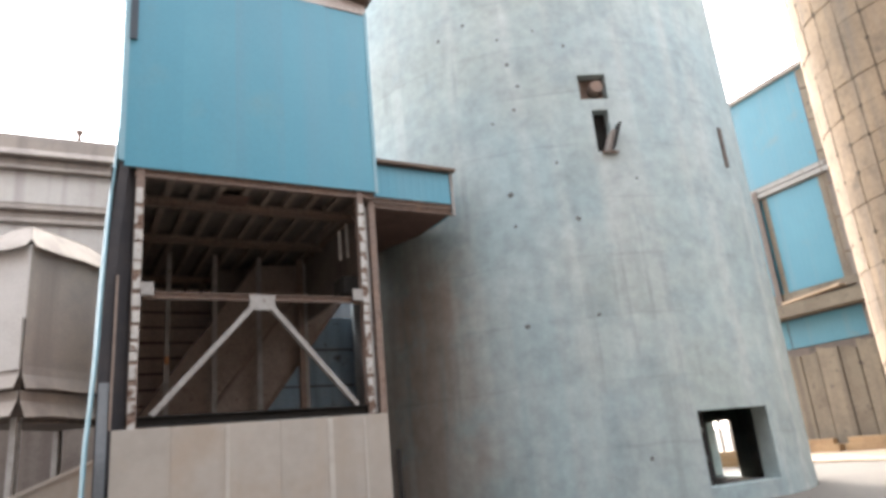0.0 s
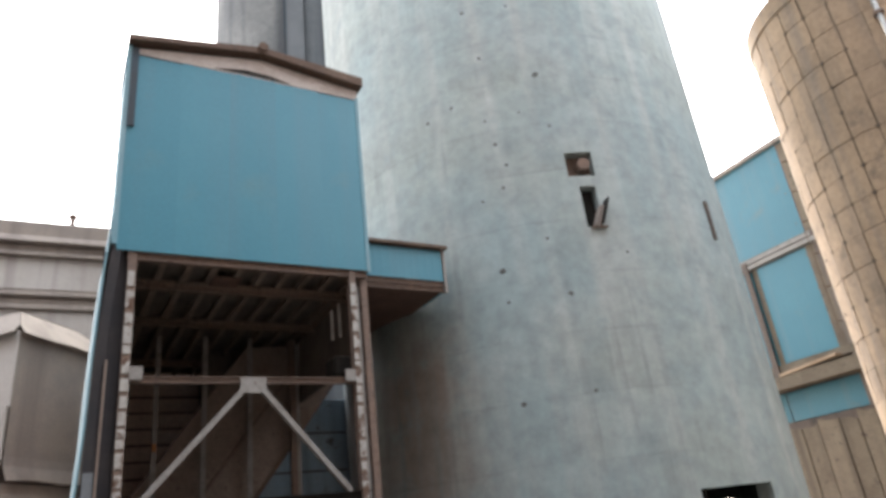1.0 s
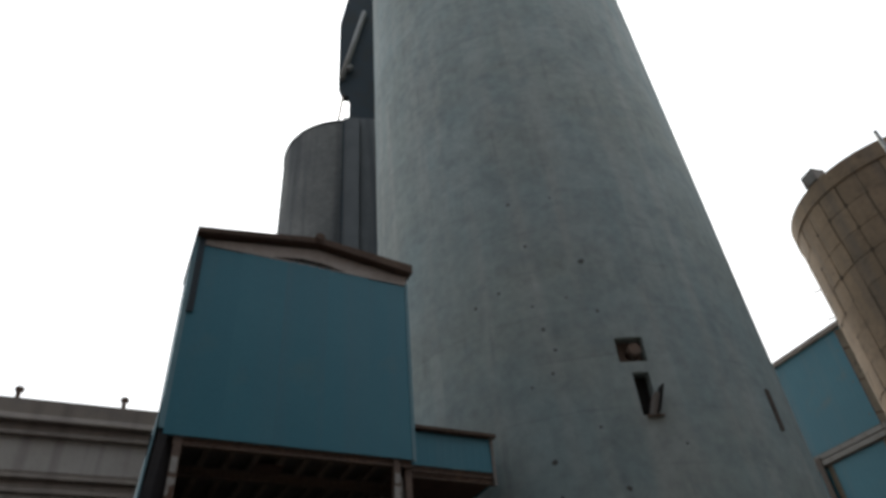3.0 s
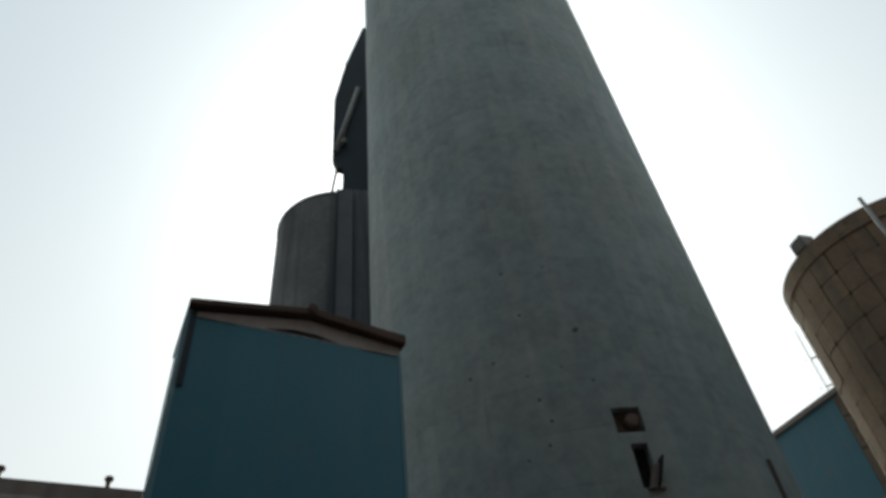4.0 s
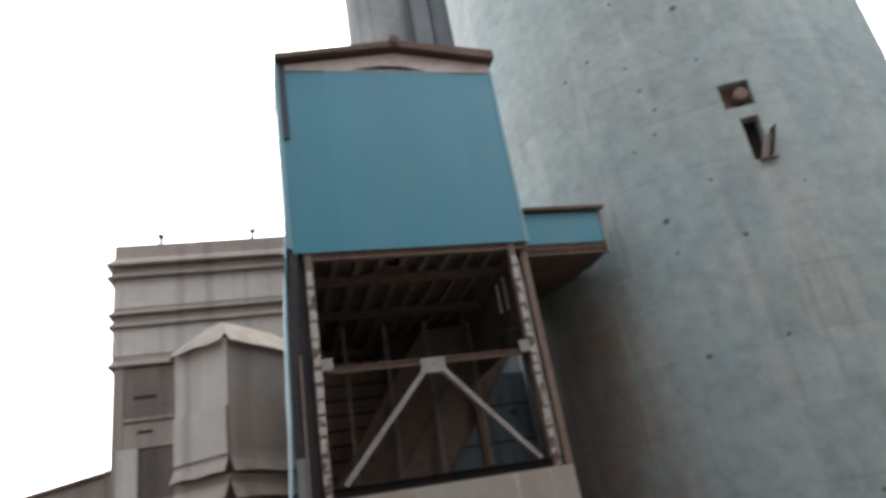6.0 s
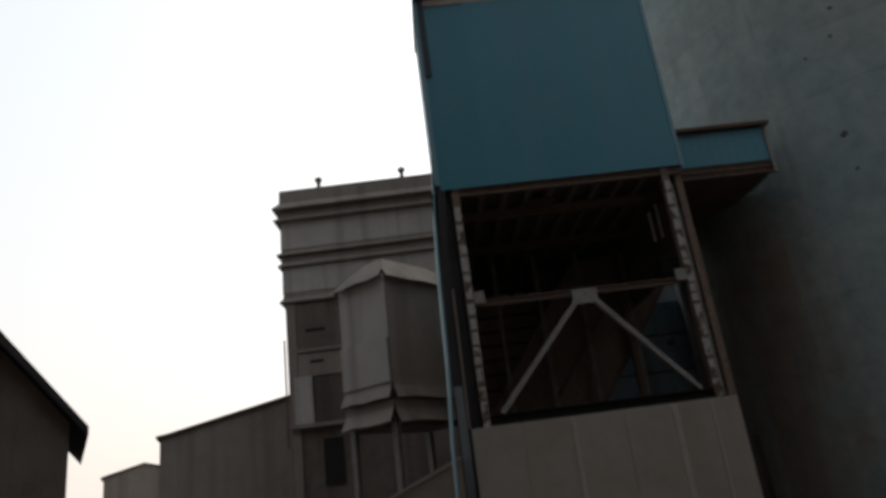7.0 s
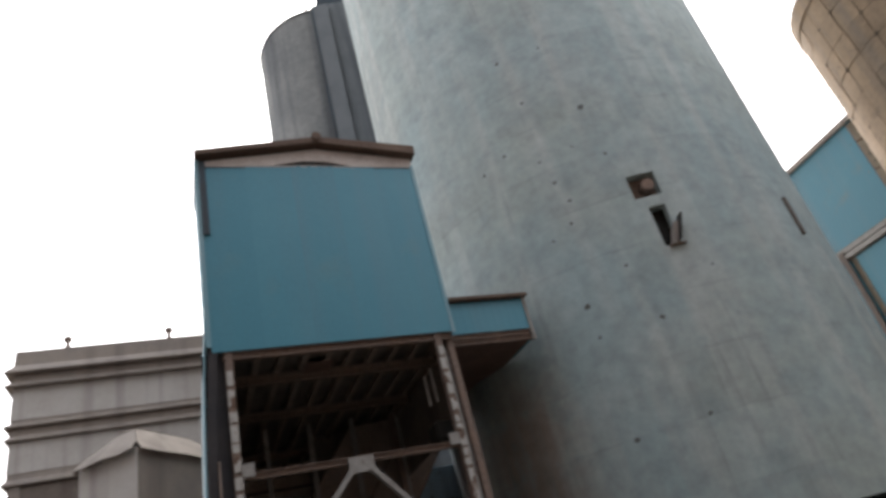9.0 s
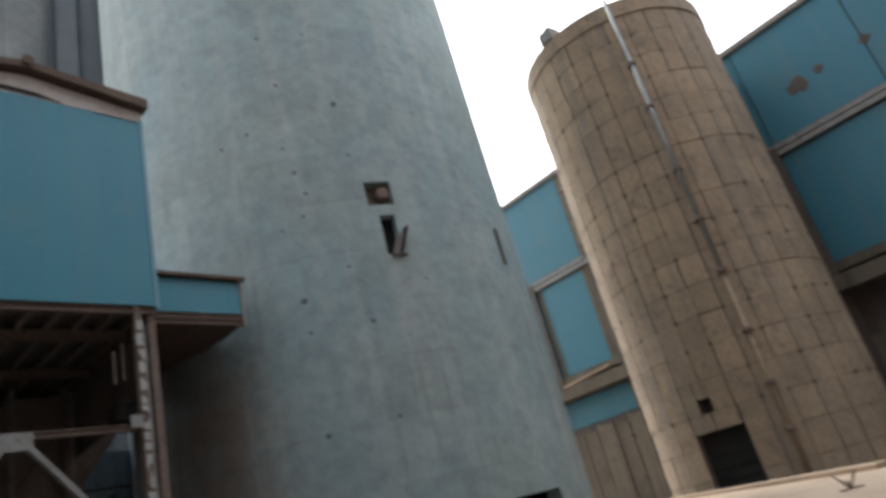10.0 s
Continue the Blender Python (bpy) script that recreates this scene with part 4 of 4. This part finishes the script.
# ---- dust filter box before the mill ----
filt = thing("dust_filter", "pale sheet-metal dust filter housing with a flared skirt", "filter", pose(*at(-30.9, 22.0), 0, 0, -13.5))
FX, FY = -2.25, 4.0
# front panels take a paler grey than the sides: brighter light painted in
part("front_panel", box_mesh(FX, 0, 0, 0.04, 6.32, 8.5), LIGHT_SHEET, filt, "front panel painted pale grey for the brighter light on it")
part("front_panel", box_mesh(FX + 0.01, -0.01, -0.03, 0.03, 4.9, 6.36, m=pose(0, 0, 0, 0.6)), LIGHT_SHEET, filt, "lower front panel lapping out, pale grey for the light on it")
part("side_panel", box_mesh(-0.04, 0, 0.04, FY, 4.9, 8.5), GREY_SHEET, filt)
part("side_panel", box_mesh(FX, FX + 0.04, 0.04, FY, 4.9, 8.5), GREY_SHEET, filt)
part("back_panel", box_mesh(FX + 0.04, -0.04, FY - 0.04, FY, 4.9, 8.5), GREY_SHEET, filt)


def flared(z0, z1, out, inset, name, material, label):
    """Four bent sheets round the housing that kick outwards at the foot and stay open at the corners."""
    for nx, ny, half, cx, cy in ((0, -1, -FX / 2, FX / 2, 0), (0, 1, -FX / 2, FX / 2, FY), (-1, 0, FY / 2, FX, FY / 2), (1, 0, FY / 2, 0, FY / 2)):
        tx, ty = -ny, nx
        bm = bmesh.new()
        lo, hi = [], []
        mid = (out * 0.2, z0 + (z1 - z0) * 0.6, half) if inset < 0.1 else (-0.1, z0 + 0.3 * (z1 - z0), half - 0.1)
        for o, z, w in ((out, z0, half + 0.02), mid, (-inset, z1, half - max(inset, 0))):
            for k in (-1, -0.5, 0, 0.5, 1):
                sag = 0.03 * math.sin(k * 5 + z) * (z == z0)
                p = Vector((cx + nx * o + tx * w * k, cy + ny * o + ty * w * k, z + sag))
                lo.append(bm.verts.new(p))
                hi.append(bm.verts.new(p + Vector((nx * 0.015, ny * 0.015, 0.03))))
        for r in range(2):
            for k in range(4):
                a, b, c, d = r * 5 + k, r * 5 + k + 1, r * 5 + k + 6, r * 5 + k + 5
                bm.faces.new((lo[a], lo[b], lo[c], lo[d]))
                bm.faces.new((hi[d], hi[c], hi[b], hi[a]))
        edge = [0, 1, 2, 3, 4, 9, 14, 13, 12, 11, 10, 5]
        for a, b in zip(edge, edge[1:] + edge[:1]):
            bm.faces.new((lo[a], hi[a], hi[b], lo[b]))
        bmesh.ops.recalc_face_normals(bm, faces=bm.faces)
        part(name, bm, material, filt, label)


flared(8.36, 9.42, 0.22, 0.85, "cap", CAP_SHEET, "flared dusty cap sheet")
part("cap_top", box_mesh(FX + 0.8, -0.8, 0.8, FY - 0.8, 9.25, 9.44), CAP_SHEET, filt)
flared(4.36, 4.98, 0.22, -0.01, "skirt", GREY_SHEET, "flared skirt sheet")
flared(3.6, 4.3, 0.26, -0.01, "skirt", GREY_SHEET, "flared lower skirt sheet")
part("throat", box_mesh(FX + 0.1, -0.1, 0.1, FY - 0.1, 3.5, 5.0), DARK_SHEET, filt)
for x in (FX + 0.15, -0.15):
    for y in (0.15, FY - 0.15):
        part("leg", section((x, y, 0), (x, y, 3.62), 0.2, 0.2), GREY_STEEL, filt)

# ---- ramp wall beside the tower ----
ramp_wall = thing("ramp_wall", "low sloping ramp wall of dusty pale concrete", "wall", pose(*at(-26.7, 17.2), 0, 0, 26.7))
part("body", prism([(-3.0, 0), (0.25, 0), (0.25, 2.12), (-3.0, 0.82)], 0, 0.35), WALL_CONC, ramp_wall)
part("coping", prism([(-3.05, 0.8), (0.27, 2.13), (0.27, 2.22), (-3.05, 0.89)], -0.05, 0.4), WALL_CONC, ramp_wall, "pale dusty coping")

# ---- low sheds far left ----
shed = thing("shed", "long low grey shed with a sloping roof", "shed", Matrix.Translation(at(-39.0, 42)) @ pose(0, 0, 0, 0, 0, 44))
part("wall", prism([(-7.3, 0), (3, 0), (3, 7.4), (0, 7.5), (-6.9, 5.85), (-7.3, 5.75)], 0.15, 12), GREY_SHEET, shed)
part("roof", prism([(-7.5, 5.85), (-7.5, 6.0), (-6.9, 6.1), (0, 7.75), (3, 7.65), (3, 7.45), (0, 7.55), (-6.9, 5.9)], 0, 12.2), DARK_SHEET, shed, "dark sloping roof edge")
for k in range(6):
    part("wall_seam", box_mesh(-6.6 + 1.5 * k, -6.55 + 1.5 * k, 0.13, 0.15, 0, 5.6 + 0.3 * k), GREY_STEEL, shed)
shed2 = thing("shed", "small distant grey gabled shed", "shed", Matrix.Translation(at(-50.0, 60)) @ pose(0, 0, 0, 0, 0, 50))
part("wall", prism([(-2.8, 0), (2.8, 0), (2.8, 5.1), (0, 5.85), (-2.8, 5.1)], 0.1, 10), GREY_SHEET, shed2)
part("roof", prism([(-3, 5.05), (-3, 5.2), (0, 6.0), (3, 5.2), (3, 5.05), (0, 5.87)], 0, 10.2), DARK_SHEET, shed2)
hut = thing("house", "dark low building with a steep overhanging roof", "house", Matrix.Translation(at(-55.0, 20)) @ pose(0, 0, 0, 0, 0, 55))
part("wall", prism([(-6.4, 0), (0, 0), (0, 4.2), (-3.2, 8.0), (-6.4, 4.2)], 0, 8), BROWN_SHEET, hut)
part("roof", prism([(-3.2, 8.38), (0.42, 4.02), (0.42, 3.8), (-3.2, 8.05), (-6.82, 3.8), (-6.82, 4.02)], -0.5, 8.5), DARK_ROOF, hut, "dark tarred roof")

# ---- plain unseen walls behind the eye, added to block sky light ----
for name, x0, x1, y0, y1, h in (("shade_wall_south", -26, 34, -11.4, -11.0, 36), ("shade_wall_west", -26.4, -26.0, -11.0, 8.0, 30)):
    tagged(new(name, mesh_of(name, box_mesh(x0, x1, y0, y1, -0.1, h), DARK_SHEET)), "plain dark unseen wall added to keep sky light off the yard", "wall", kind="structure")

# ---- the blocks of the beige silo ----
COLS = 30
BLOCK_H = 1.085


def block(a0, a1, z0, z1, r, thick=0.05, gap=0.011, seed=0):
    """A curved facing block, worn round at its edges and uneven on its face."""
    g = math.degrees(2.4 * gap / r)
    bm = bmesh.new()
    n = 3
    back, face = [], []
    for i in range(n + 1):
        for k in range(n + 1):
            u, v = i / n, k / n
            a = radians(a0 + g + (a1 - a0 - 2 * g) * u)
            z = z0 + gap + (z1 - z0 - 2 * gap) * v
            rim = i in (0, n) or k in (0, n)
            rr = r - 0.006 * rim + 0.012 * noise.noise((u * 2.3 + seed * 7.1, v * 2.3, seed * 3.7))
            face.append(bm.verts.new((rr * math.cos(a), rr * math.sin(a), z)))
            back.append(bm.verts.new(((r - thick) * math.cos(a), (r - thick) * math.sin(a), z)) if rim else None)
    w = n + 1
    for i in range(n):
        for k in range(n):
            bm.faces.new((face[i * w + k], face[(i + 1) * w + k], face[(i + 1) * w + k + 1], face[i * w + k + 1])).smooth = True
    loop = [i * w for i in range(w)] + [n * w + k for k in range(1, w)] + [i * w + n for i in range(n - 1, -1, -1)] + [k for k in range(n - 1, 0, -1)]
    for p, q in zip(loop, loop[1:] + loop[:1]):
        bm.faces.new((back[p], back[q], face[q], face[p]))
    for ed in bm.edges:
        ed.smooth = all(f.smooth for f in ed.link_faces)
    return bm


A0 = bdoor[0]
STEP = 360 / COLS
face_az = math.degrees(math.atan2(-BEIGE.c.y, -BEIGE.c.x)) % 360
variants = [mesh_of("block", block(-STEP / 2, STEP / 2, 0, BLOCK_H, BEIGE.r - 0.012 * (v % 3), gap=0.006 + 0.003 * (v % 4), seed=v + 1), BEIGE_CONC) for v in range(8)]


def around(cell, hole):
    """What is left of a cell of the wall once the hole is taken out of it."""
    a0, a1, z0, z1 = cell
    b0, b1, y0, y1 = hole
    for p in ((a0, min(b0, a1), z0, z1), (max(b1, a0), a1, z0, z1), (max(a0, b0), min(a1, b1), z0, min(y0, z1)), (max(a0, b0), min(a1, b1), max(y1, z0), z1)):
        if p[1] - p[0] > 0.9 and p[3] - p[2] > 0.08:
            yield p


ties = [mesh_of("tie_pocket", blob(0.12), TIE_BROWN) for _ in range(2)]
for row in range(int((BEIGE_TOP - 0.6) / BLOCK_H)):
    z0 = row * BLOCK_H
    for c in range(COLS):
        a0 = A0 + c * STEP
        mid = a0 + STEP / 2
        off = (mid - face_az + 180) % 360 - 180
        if abs(off) > 97:
            continue
        clash = [h for h in (bdoor, bwin) if a0 < h[1] - 0.3 and a0 + STEP > h[0] + 0.3 and z0 < h[3] - 0.03 and z0 + BLOCK_H > h[2] + 0.03]
        if not clash:
            ob = new("block", variants[random.randrange(8)])
            ob.parent = bsilo
            ob.matrix_local = pose(0, 0, z0 + random.uniform(-0.012, 0.012), 0, 0, mid + random.uniform(-0.2, 0.2))
        else:
            for p in around((a0, a0 + STEP, z0, z0 + BLOCK_H), clash[0]):
                part("block", block(*p, BEIGE.r), BEIGE_CONC, bsilo)
        # dark tie pocket where four blocks meet
        if abs(off) < 90 and 2 < row and random.random() < 0.7:
            tie = new("tie_pocket", ties[0] if random.random() < 0.5 else ties[-1])
            tie.parent = bsilo
            a = radians(a0)
            x_dir, y_dir = Vector((-math.sin(a), math.cos(a), 0)), Vector((-math.cos(a), -math.sin(a), 0))
            m = Matrix((x_dir, y_dir, Vector((0, 0, 1)))).transposed().to_4x4()
            m.translation = (math.cos(a) * (BEIGE.r + 0.004), math.sin(a) * (BEIGE.r + 0.004), z0)
            tie.matrix_local = m @ Matrix.Scale(random.uniform(0.4, 1.0), 4)
